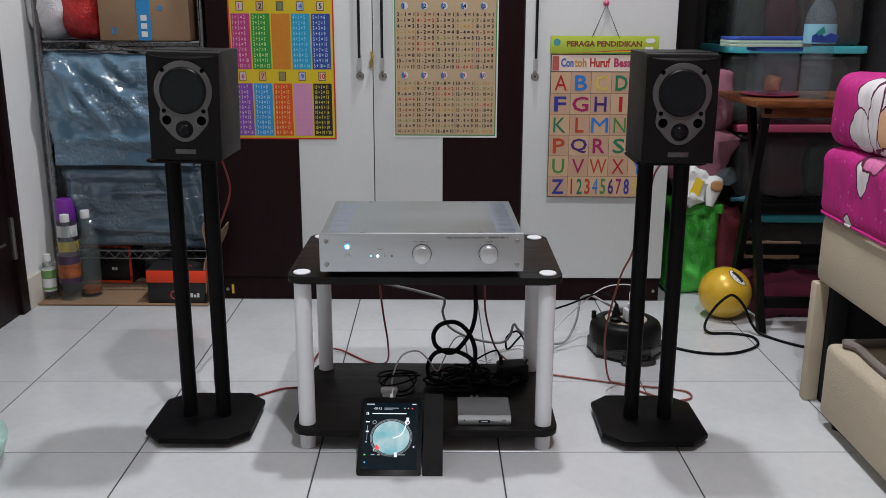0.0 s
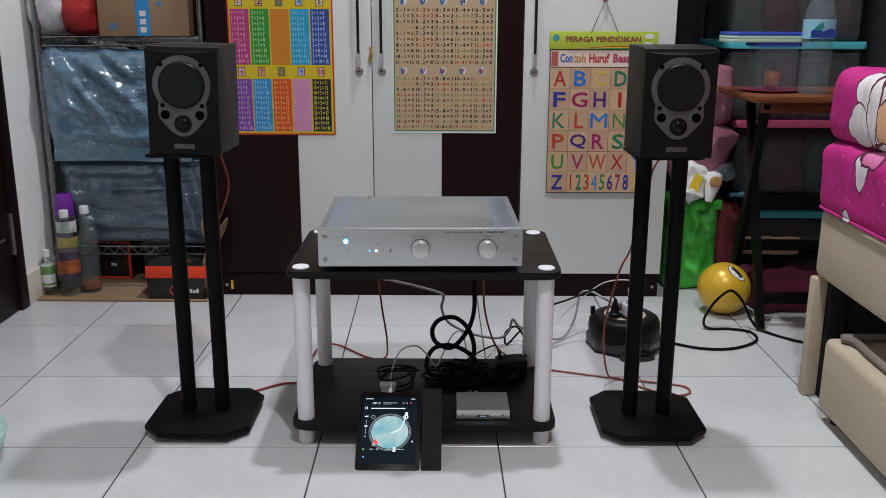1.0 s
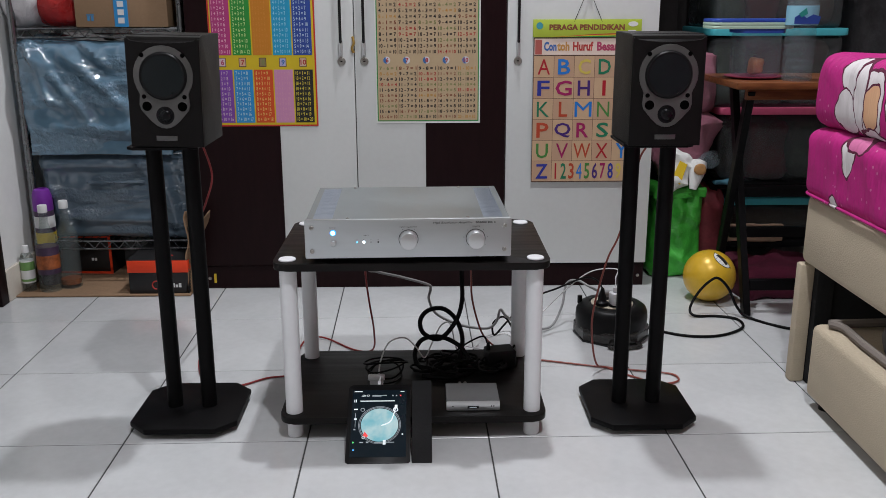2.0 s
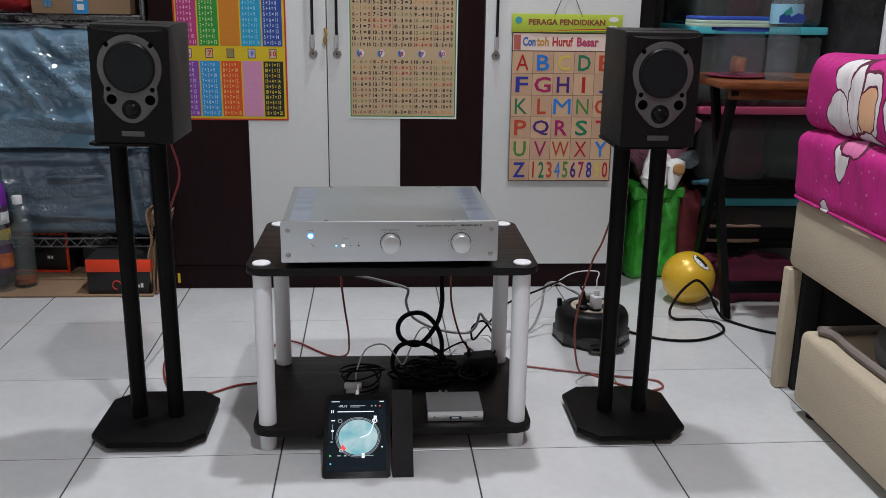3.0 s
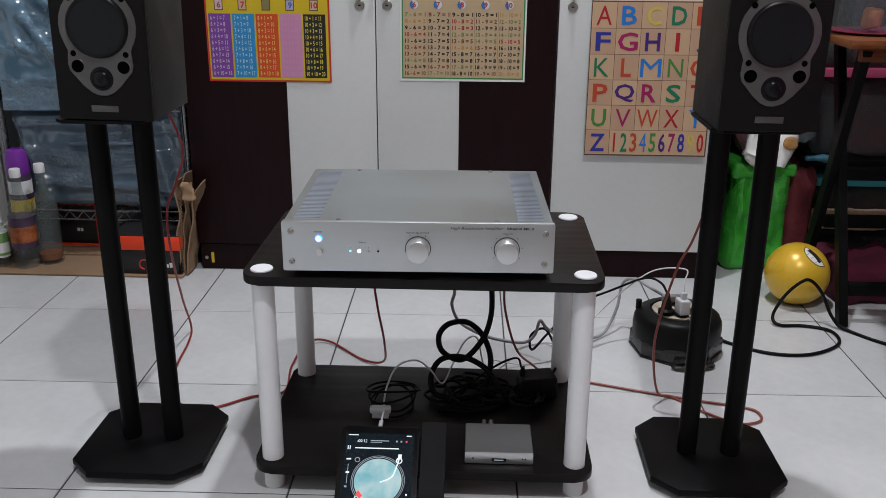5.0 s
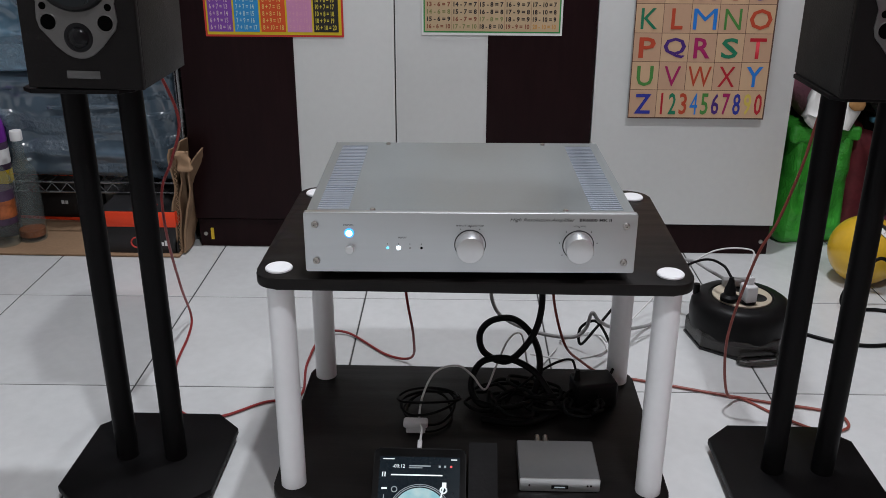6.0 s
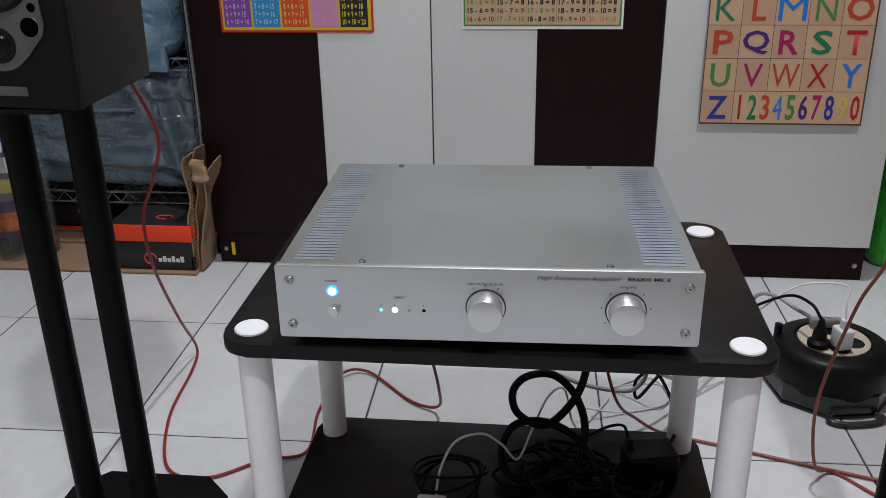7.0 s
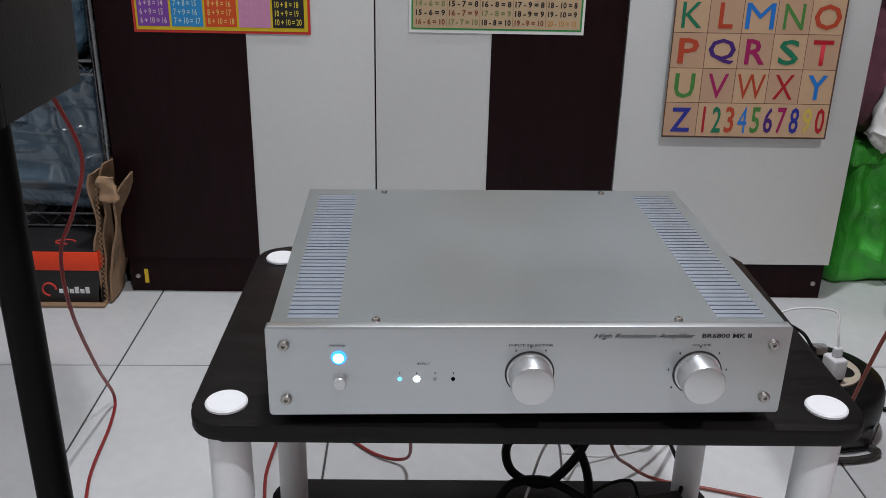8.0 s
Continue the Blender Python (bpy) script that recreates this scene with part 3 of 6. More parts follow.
d1 = ward_door(-0.752, -0.2145, -0.464, True)
d2 = ward_door(-0.2115, 0.279, 0.016, False)
d3 = ward_door(0.282, 0.772, None, False)
ward_handle(d1, -0.255)
ward_handle(d2, -0.181)
ward_handle(d3, 0.317)
part("key_tassel", tube([(-0.217, -0.006, 0.85), (-0.213, -0.012, 0.83), (-0.219, -0.012, 0.815), (-0.214, -0.010, 0.80)], 0.0045, 6), M_BRASS, ward, "small yellow tassel at the door gap")
for sx in (-0.735, 0.752):
    part("screw_cap", lathe([(0.006, 0), (0.005, 0.002), (0, 0.0025)], (sx, 0.0165, 0.035), 12, "y"), M_STEEL, ward)
part("sticker", B(-0.720, -0.712, 0.0135, 0.0164, 0.020, 0.052), M_YELLOWPR, ward, "small yellow and white sticker")

# ---- table rack ----
TX0, TX1, TY0, TY1, TZ = -0.301, 0.289, 1.731, 2.126, 0.407
rack = root("side_table", pose(0, 0, 0), "two-tier black wood-grain table with white tube legs", "side table")


def board(z1):
    pts = round_rect(TX0, TX1, TY0, TY1, 0.032, 8)
    b = part("tabletop" if z1 > 0.3 else "shelf", prism(pts, z1 - 0.016, z1, "z", 0.0025), M_BLACKWOOD, rack)
    return b


board(TZ)
board(0.056)
for px in (-0.271, 0.258):
    for py in (1.765, 2.086):
        tb = part("leg", lathe([(0.0186, 0.057), (0.0186, TZ - 0.017)], (px, py, 0), 28), M_WHITEPL, rack)
        part("cap", lathe([(0.0185, TZ + 0.0005), (0.0185, TZ + 0.0025), (0.017, TZ + 0.004), (0.0, TZ + 0.0045)], (px, py, 0), 28), M_WHITEPL, tb)
        part("foot", lathe([(0.0165, 0.0), (0.0175, 0.002), (0.0175, 0.0395)], (px, py, 0), 28), M_WHITEPL, tb)

# ---- amplifier ----
amp = root("amplifier", pose(-0.0118, 1.733, TZ, 0, 0, 1.4), "silver brushed aluminium hi-fi amplifier, switched on with blue lights", "amplifier")
AW, AH, AZ, AD = 0.2150, 0.0825, 0.013, 0.345
plate = part("front_panel", prism(round_rect(-AW, AW, AZ, AZ + AH, 0.003, 3), 0.0, 0.010, "y", 0.0012), M_ALU, amp)
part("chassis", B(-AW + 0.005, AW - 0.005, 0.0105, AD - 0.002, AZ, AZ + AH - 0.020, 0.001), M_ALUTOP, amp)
VENTS = ((-0.199, -0.158), (0.158, 0.199))
LID0, LID1 = AZ + AH - 0.004, AZ + AH - 0.0015
lid = B(VENTS[0][1], VENTS[1][0], 0.0105, AD, LID0, LID1)
for a, b in ((-AW + 0.003, VENTS[0][0]), (VENTS[1][1], AW - 0.003)):
    B(a, b, 0.0105, AD, LID0, LID1, bm=lid)
for a, b in VENTS:
    B(a, b, 0.0105, 0.018, LID0, LID1, bm=lid)
    B(a, b, 0.326, AD, LID0, LID1, bm=lid)
B(-AW + 0.003, -AW + 0.0045, 0.0105, AD, AZ + 0.004, AZ + AH - 0.0045, bm=lid)
B(AW - 0.0045, AW - 0.003, 0.0105, AD, AZ + 0.004, AZ + AH - 0.0045, bm=lid)
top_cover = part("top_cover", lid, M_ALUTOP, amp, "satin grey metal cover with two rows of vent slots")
# the vents' blue cast and bright reflection are put into the well colours
M_WELLBLUE = mat("well_blue_cast", (0.24, 0.29, 0.56), 0.4, metal=0.1, var=0.3, scale=60)
M_WELL = mat("well_bright_grey", (0.24, 0.26, 0.29), 0.4, metal=0.2, var=0.3, scale=60)
# slat colour carries a bluish sheen, as if mirroring the ceiling
M_SLAT = mat("slat_bluish_sheen", (0.43, 0.485, 0.57), 0.34, metal=0.75, var=0.06, scale=30)
for (a, b), well in zip(VENTS, (M_WELLBLUE, M_WELL)):
    part("vent_well", B(a - 0.001, b + 0.001, 0.016, 0.330, AZ + AH - 0.010, LID0 - 0.0008), well, amp)
    slat_mesh = finish(B(a, b, 0.0, 0.0062, LID0, LID1))
    slat_mesh.materials.append(M_SLAT)
    for k in range(38):
        slat = new("vent_slat", slat_mesh)
        slat.parent = top_cover
        slat.location = (0, 0.018 + 0.308 * (k + 0.5) / 38 - 0.0031, 0)


def screw(x, z=None, y=None, owner=None):
    prof = [(0.0048, 0), (0.0048, 0.0012), (0.0036, 0.0028), (0.0016, 0.003), (0.0014, 0.0012), (0, 0.0012)]
    if y is None:
        return part("screw", lathe(prof, (x, 0, z), 14, "y"), M_STEEL, owner)
    return part("screw", lathe([(r * 0.75, h) for r, h in prof], (x, y, z), 14), M_STEEL, owner)


for sx in (-0.2005, 0.2005):
    for sz in (0.0155, 0.0660):
        screw(sx, AZ + sz, None, plate)
for sx in (-0.1265, 0.1235):
    for sy in (0.014, 0.334):
        screw(sx, AZ + AH - 0.0015, sy, top_cover)
M_KNOBSHADE = mat("knob_shade", (0.03, 0.03, 0.032), 0.6)
for kx in (0.0, 0.140):
    kn = part("knob", lathe([(0.0192, 0.0), (0.0192, 0.002), (0.0178, 0.0022), (0.0178, 0.020), (0.0170, 0.0218), (0.0160, 0.0222), (0.0, 0.0222)], (kx, 0, AZ + 0.0395), 40, "y"), M_KNOB, plate)
    # dark disc behind the knob, painted in place of its shadow
    part("knob_shade_ring", lathe([(0.0206, 0.0), (0.0206, 0.0006), (0.0, 0.0007)], (kx, 0, AZ + 0.0395), 40, "y"), M_KNOBSHADE, plate, "dark disc standing for the shade round the knob")
    dots = bmesh.new()
    for k in range(7 if kx > 0 else 3):
        a = radians(215 - 250 * k / 6) if kx > 0 else radians(120 - 30 * k)
        cx, cz = kx + 0.0245 * math.cos(a), AZ + 0.0395 + 0.0245 * math.sin(a)
        B(cx - 0.0005, cx + 0.0005, -0.0004, 0.0, cz - 0.0008, cz + 0.0008, bm=dots)
    part("scale_marks", dots, M_INK, plate)
btn = part("power_button", lathe([(0.0066, 0), (0.0066, 0.001), (0.0058, 0.001), (0.0058, 0.005), (0.005, 0.006), (0, 0.006)], (-0.156, 0, AZ + 0.0325), 24, "y"), M_KNOB, plate)
# the wide blue disc imitates bloom round the small lit core
led = part("power_light", lathe([(0.0064, 0.0), (0.0058, 0.0014), (0.0, 0.0018)], (-0.1565, 0, AZ + 0.0545), 24, "y"), M_LEDHALO, plate, "glowing blue power light, widened to hold its bloom")
part("led_core", lathe([(0.0044, 0.0016), (0.0036, 0.0026), (0.0, 0.0030)], (-0.1565, 0, AZ + 0.0545), 20, "y"), M_LED, led)
for lx, mm, rr in ((-0.107, M_LEDS, 0.0018), (-0.093, M_LEDW, 0.0030), (-0.078, M_GREYWIRE, 0.0016), (-0.063, M_HOLE, 0.0018)):
    part("indicator", lathe([(rr, 0), (rr * 0.8, 0.001), (0, 0.0014)], (lx, 0, AZ + 0.0342), 14, "y"), mm, plate)
    part("tick", B(lx - 0.0004, lx + 0.0004, -0.0003, 0, AZ + 0.0390, AZ + 0.0405), M_INK, plate)
write("High Resolution Amplifier", 0.051, -0.0004, AZ + 0.0705, M_INK, plate, 0.083, 0.0058, slant=0.35)
write("BR6800 MK II", 0.140, -0.0004, AZ + 0.0720, M_INK, plate, 0.041, 0.0042, bold=0.02)
write("INPUT SELECTOR", -0.018, -0.0004, AZ + 0.0645, M_INK, plate, 0.036, 0.0022)
write("VOLUME", 0.1325, -0.0004, AZ + 0.0645, M_INK, plate, 0.016, 0.0022)
write("INPUT", -0.093, -0.0004, AZ + 0.0475, M_INK, plate, 0.011, 0.0022)
write("POWER", -0.1635, -0.0004, AZ + 0.0645, M_INK, plate, 0.013, 0.0020)
for fx in (-0.17, 0.17):
    for fy in (0.04, 0.32):
        part("foot", lathe([(0.016, 0.0), (0.017, 0.003), (0.016, AZ + 0.001)], (fx, fy, 0), 20), M_BLACKPL, amp)


# ---- loudspeakers on stands ----
def trim_outline(n=20):
    """Grey plate round the drivers: a ring that narrows to a rounded point below."""
    pts = []
    cz, r = 0.1455, 0.0605
    for k in range(n + 1):
        a = radians(-38 + 256 * k / n)
        pts.append((r * math.cos(a), cz + r * math.sin(a)))
    left = [(-0.0500, 0.099), (-0.0515, 0.087), (-0.0485, 0.076), (-0.030, 0.055), (-0.018, 0.0440), (-0.008, 0.0398), (0, 0.0390)]
    pts += left + [(-x, z) for x, z in reversed(left[:-1])]
    return pts


def make_speaker(m):
    W, H, D = 0.0745, 0.2260, 0.178
    sp = root("loudspeaker", m, "small charcoal bookshelf loudspeaker with grey driver plate", "loudspeaker", "pair of loudspeakers")
    body = prism([(0.012, 0), (D, 0), (D, H), (0.030, H), (0.012, H - 0.004)], -W, W, "x", 0.0015)
    body_ob = part("cabinet", body, M_VINYL, sp)
    arch = [(-W, 0.0), (W, 0.0), (W, H - 0.006)] + [(W * math.cos(radians(a)), H - 0.006 - 0.010 * math.sin(radians(a))) for a in range(15, 180, 15)] + [(-W, H - 0.006)]
    part("front_baffle", prism(arch, 0.0, 0.0118, "y", 0.003, seg=3), M_BAFFLE, sp)
    part("sloped_top", prism([(0.0015, H - 0.017), (0.0119, H - 0.017), (0.0300, H - 0.0008), (0.0270, H + 0.0004)], -W + 0.002, W - 0.002, "x", 0.0008), M_BAFFLE, sp)
    plate = part("driver_plate", prism(trim_outline(), -0.0025, 0.0, "y", 0.0012), M_TRIM, sp, "matt grey driver plate")
    part("surround", lathe([(0.0485, 0.0026), (0.0475, 0.0062), (0.0450, 0.0088), (0.0425, 0.0090), (0.0405, 0.0078)], (0, 0, 0.1452), 48, "y"), M_BLACKPL, plate)
    part("woofer", lathe([(0.0412, 0.0082), (0.0390, 0.0064), (0.030, 0.0042), (0.020, 0.0030), (0.010, 0.0026), (0.0, 0.0025)], (0, 0, 0.1452), 48, "y"), M_CONE, plate, "black woofer cone")
    part("tweeter", lathe([(0.0185, 0.0026), (0.0170, 0.0030), (0.0135, 0.0030), (0.0115, 0.0062), (0.007, 0.0090), (0, 0.0100)], (0, 0, 0.0655), 28, "y"), M_DOME, plate, "black dome tweeter")
    for x in (-0.036, 0.036):
        port = part("port", lathe([(0.0112, 0.0026), (0.0106, 0.0032), (0.0098, 0.0030), (0.0096, 0.0026)], (x, 0, 0.0840), 26, "y"), M_TRIM, plate, "round bass port")
        part("port_throat", lathe([(0.0097, 0.0027), (0.0, 0.0026)], (x, 0, 0.0840), 22, "y"), M_HOLE, port)
    for x, z in ((-0.041, 0.1865), (0.041, 0.1865), (-0.041, 0.1035), (0.041, 0.1035)):
        part("bolt", lathe([(0.0046, 0.0026), (0.0042, 0.0034), (0.0, 0.0030)], (x, 0, z), 14, "y"), M_HOLE, plate)
    part("badge", B(-0.0215, 0.0215, -0.0012, 0.0, 0.0135, 0.0235, 0.0005), M_BADGE, sp, "plain grey badge")
    for x in (-0.02, 0.02):
        part("terminal", lathe([(0.006, -D - 0.018), (0.006, -D)], (x, 0, 0.06), 12, "y"), M_STEEL, sp)
    return sp


def make_stand(m):
    st = root("speaker_stand", m, "black metal speaker stand with two round poles", "speaker stand", "pair of speaker stands")

    def octo(w, d, c):
        return [(-w + c, -d), (w - c, -d), (w, -d + c), (w, d - c), (w - c, d), (-w + c, d), (-w, d - c), (-w, -d + c)]
    part("base_plate", prism(octo(0.120, 0.127, 0.042), 0.013, 0.027, "z", 0.003), M_BLACKMETAL, st)
    part("top_plate", prism(octo(0.074, 0.085, 0.016), 0.6400, 0.6460, "z", 0.001), M_BLACKMETAL, st)
    for x in (-0.0395, 0.0395):
        part("pole", lathe([(0.0174, 0.0268), (0.0174, 0.6405)], (x, 0, 0), 28), M_BLACKMETAL, st)
    for x in (-0.085, 0.085):
        for y in (-0.092, 0.092):
            part("spike", lathe([(0.0015, 0.0), (0.005, 0.010), (0.005, 0.0135)], (x, y, 0), 12), M_STEEL, st)
    return st


for cx, cy, sx, sy in ((-0.525, 1.869, -0.5085, 1.782), (0.516, 1.867, 0.5195, 1.766)):
    make_stand(pose(cx, cy, 0))
    make_speaker(pose(sx, sy, 0.6470, 0, 1.2 if sx < 0 else 0, 0))

# ---- bed ----
bed = root("bed", pose(0.953, 2.055, 0), "beige upholstered bed with a pull-out lower bed under it", "bed")
part("side_rail", B(0.0, 1.0, -1.75, 0.0, 0.312, 0.485, 0.02, 3), M_BEIGE, bed)
part("leg_panel", B(-0.006, 0.030, -0.030, 0.004, 0.0, 0.311, 0.006), M_BEIGE, bed)
part("inner_panel", B(0.031, 0.075, -0.045, -0.006, 0.0, 0.311, 0.004), M_BLACKFAB, bed)
part("end_board", B(0.076, 1.0, -0.03, -0.004, 0.0, 0.311, 0.004), M_BLACKFAB, bed)
low = root("trundle_bed", pose(0.932, 1.905, 0), "beige upholstered pull-out lower bed with a grey mattress", "trundle bed")
part("frame", B(0.0, 0.9, -1.55, 0.0, 0.022, 0.205, 0.018, 3), M_BEIGE, low)
part("mattress", bulge(0.04, 0.88, -1.50, -0.05, 0.19, 0.262, 5, 40, 16, 0.004, 5), M_MATTRESS, low, "grey mattress with a pale edge")
part("piping", tube([(0.9, -0.045, 0.218), (0.10, -0.045, 0.218), (0.045, -0.10, 0.216), (0.042, -0.5, 0.216), (0.042, -1.48, 0.216)], 0.010, 8), M_PIPING, low, "grey brown piping")
for fx, fy in ((0.04, -0.04), (0.86, -0.04), (0.04, -1.5), (0.86, -1.5)):
    part("castor", lathe([(0.018, 0), (0.018, 0.0225)], (fx, fy, 0), 14), M_BLACKPL, low)


matt = root("mattress", pose(0.953, 2.055, 0.4855), "mattress in a magenta sheet with pale printed shapes", "mattress")
part("cover", soft_box(-0.008, 1.0, -1.75, 0.010, -0.006, 0.163, 0.032, 0.016, 0.004, 9, 2.0, 0.006, False), M_SHEET, matt)
part("hem", tube([(-0.006, -1.70, 0.002), (-0.006, -1.0, 0.002), (-0.006, -0.4, 0.002), (-0.006, -0.12, 0.002), (-0.006, -0.04, 0.002), (-0.003, -0.010, 0.002), (0.008, 0.004, 0.002), (0.03, 0.008, 0.002), (0.10, 0.008, 0.002), (0.5, 0.008, 0.002), (0.97, 0.008, 0.002)], 0.0036, 8), M_SHEET, matt, "gathered elastic hem of the sheet")
fold = root("folded_quilt", pose(0.953, 2.055, 0.6485), "thick folded magenta quilt with a pale printed pattern", "quilt")
part("cover", soft_box(-0.004, 1.0, -1.75, 0.020, 0.0, 0.172, 0.045, 0.018, 0.005, 8, 5.0, 0.004), M_QUILT, fold)


# ---- posters on the wardrobe ----
def flat_mat(name, color, rough=0.55):
    return mat(name, color, rough, var=0.05, scale=8, fine=70, rough_var=0.05)


P_RED, P_YELLOW = flat_mat("poster_red", (0.52, 0.03, 0.02)), flat_mat("poster_yellow", (0.62, 0.45, 0.012))
P_COLS = [flat_mat("panel_" + n, c) for n, c in (
    ("magenta", (0.42, 0.035, 0.18)), ("green", (0.02, 0.26, 0.035)), ("orange", (0.56, 0.20, 0.012)), ("cyan", (0.012, 0.31, 0.53)), ("navy", (0.02, 0.06, 0.30)),
    ("purple", (0.19, 0.05, 0.34)), ("blue", (0.02, 0.25, 0.56)), ("vermilion", (0.62, 0.07, 0.01)), ("pink", (0.58, 0.25, 0.43)), ("black", (0.012, 0.012, 0.012)))]
P_PALE = [flat_mat("pale_" + n, c) for n, c in (
    ("rose", (0.78, 0.42, 0.55)), ("lime", (0.55, 0.72, 0.30)), ("amber", (0.60, 0.22, 0.03)), ("sky", (0.28, 0.58, 0.72)), ("ice", (0.50, 0.62, 0.72)),
    ("lilac", (0.62, 0.48, 0.52)), ("aqua", (0.45, 0.62, 0.62)), ("straw", (0.72, 0.48, 0.14)), ("blush", (0.62, 0.30, 0.42)), ("gold", (0.70, 0.58, 0.06)))]
M_PAPER = flat_mat("white_paper", (0.74, 0.74, 0.72))
M_BEIGEPAPER = flat_mat("beige_paper", (0.50, 0.37, 0.225))
M_GREENLINE = flat_mat("green_frame_print", (0.03, 0.26, 0.06))
INKS = {n: flat_mat("ink_" + n, c) for n, c in dict(
    black=(0.012, 0.01, 0.014), brown=(0.22, 0.06, 0.03), red=(0.42, 0.035, 0.03), olive=(0.20, 0.22, 0.08), blue=(0.05, 0.14, 0.40), amber=(0.50, 0.25, 0.06), rose=(0.42, 0.05, 0.12)).items()}

adds = root("addition_poster", BACK @ pose(-0.5075, WY - 0.003, 0.564), "yellow and red wall poster of addition tables", "poster")
part("sheet", B(-0.1705, 0.1705, -0.0008, 0.0, 0.0, 0.545), P_RED, adds)
part("ground", B(-0.1655, 0.1655, -0.0012, -0.0009, 0.005, 0.540), P_YELLOW, adds, "yellow printed ground")
P_LINE = flat_mat("brown_line", (0.10, 0.05, 0.035))
badge_mats = [flat_mat("number_tile", c) for c in ((0.55, 0.48, 0.42), (0.50, 0.33, 0.22), (0.16, 0.17, 0.10), (0.38, 0.44, 0.58), (0.58, 0.52, 0.44),
                                                   (0.60, 0.46, 0.52), (0.58, 0.36, 0.24), (0.26, 0.20, 0.09), (0.42, 0.40, 0.60), (0.60, 0.42, 0.32))]
num_mats = [INKS["rose"], INKS["black"], INKS["olive"], INKS["blue"], INKS["black"], INKS["rose"], INKS["red"], INKS["olive"], INKS["blue"], INKS["red"]]
for n in range(10):
    col, row = n % 5, n // 5
    x = -0.1615 + 0.0649 * col
    z0, z1 = ((0.229, 0.405), (0.012, 0.183))[row]
    pn = part("panel", B(x, x + 0.0605, -0.0016, -0.0013, z0, z1), P_COLS[n], adds)
    body = "\n".join("%d + %d = %d" % (n + 1, k, n + 1 + k) for k in range(1, 11))
    write(body, x + 0.005, -0.0020, z0 + 0.005, P_PALE[n], pn, 0.0505, z1 - z0 - 0.010, bold=0.012)
    bx, bz = x + 0.019, z1 + 0.010
    tl = part("number_tile", B(bx - 0.001, bx + 0.0225, -0.0016, -0.0013, bz - 0.001, bz + 0.028), P_LINE, adds)
    part("tile_face", B(bx + 0.0012, bx + 0.0203, -0.0019, -0.0017, bz + 0.0012, bz + 0.0258), badge_mats[n], tl)
    write(str(n + 1), bx + (0.0065 if n < 9 else 0.003), -0.0021, bz + 0.005, num_mats[n], tl, None, 0.017, bold=0.03)

subs = root("subtraction_poster", BACK @ pose(0.0245, WY - 0.003, 0.572), "beige wall poster of subtraction tables with a green frame", "poster")
part("sheet", B(-0.1705, 0.1705, -0.0008, 0.0, 0.0, 0.545), M_PAPER, subs)
part("frame_print", B(-0.1660, 0.1660, -0.0011, -0.0009, 0.006, 0.540), M_GREENLINE, subs)
part("ground", B(-0.1625, 0.1625, -0.0014, -0.0012, 0.0095, 0.5365), M_BEIGEPAPER, subs)
rng = random.Random(4)
ball_mats = [flat_mat("dot_blue", (0.05, 0.16, 0.42)), flat_mat("dot_white", (0.62, 0.62, 0.66))]
for n in range(10):
    col, row = n % 5, n // 5
    x = -0.1600 + 0.0640 * col
    z0, z1 = ((0.222, 0.406), (0.013, 0.187))[row]
    step = (z1 - z0) / 10
    if col:
        part("column_line", B(x - 0.0016, x - 0.0010, -0.0017, -0.0014, z0, z1), INKS["brown"], subs)
    for k in range(1, 11):
        ink = INKS[rng.choice(["black"] * 6 + ["brown", "brown", "red", "olive", "olive", "amber"])]
        write("%d - %d = %d" % (n + 1 + k, n + 1, k), x + 0.0025, -0.0018, z1 - step * k + 0.0025, ink, subs, 0.0565, step * 0.66, bold=0.03)
    cx, cz = x + 0.027, z1 + 0.0165
    dot = part("number_dot", lathe([(0.0115, 0.0014), (0.0115, 0.0018), (0, 0.0019)], (cx, 0, cz), 24, "y"), ball_mats[1], subs)
    part("dot_half", prism([(cx, cz - 0.0112)] + [(cx + 0.0112 * math.cos(radians(a)), cz + 0.0112 * math.sin(radians(a))) for a in range(-250, -89, 10)], -0.0022, -0.0020, "y"), ball_mats[0], dot)
    write(str(n + 1), cx - (0.003 if n < 9 else 0.007), -0.0026, cz - 0.007, INKS["red"] if row else INKS["black"], dot, None, 0.0145, bold=0.03)

abc = root("alphabet_poster", BACK @ pose(0.3635, WY - 0.008, 0.9025, -1.3, 0, 0), "hanging alphabet teaching chart with coloured letters on beige squares", "poster")
P_LIME, P_CREAM = flat_mat("lime_header", (0.42, 0.52, 0.05)), flat_mat("cream_print", (0.72, 0.58, 0.50))
P_SAND = [flat_mat("sand_square", (0.54, 0.36, 0.22)), flat_mat("tan_square", (0.49, 0.31, 0.20))]
part("header", B(0.0, 0.350, -0.0040, 0.0, -0.056, 0.0, 0.0008), P_LIME, abc, "lime green plastic header strip")
write("PERAGA PENDIDIKAN", 0.052, -0.0044, -0.034, INKS["brown"], abc, 0.243, 0.0185, bold=0.045)
part("logo_dot", lathe([(0.011, 0.004), (0.011, 0.0045), (0, 0.0046)], (0.021, 0, -0.020), 20, "y"), flat_mat("teal_dot", (0.05, 0.30, 0.36)), abc)
part("logo_oval", prism([(0.322 + 0.016 * math.cos(a), -0.015 + 0.008 * math.sin(a)) for a in (2 * math.pi * k / 20 for k in range(20))], -0.0046, -0.0041, "y"), M_PAPER, abc)
part("price_tag", B(0.306, 0.332, -0.0046, -0.0041, -0.050, -0.034), M_PAPER, abc)
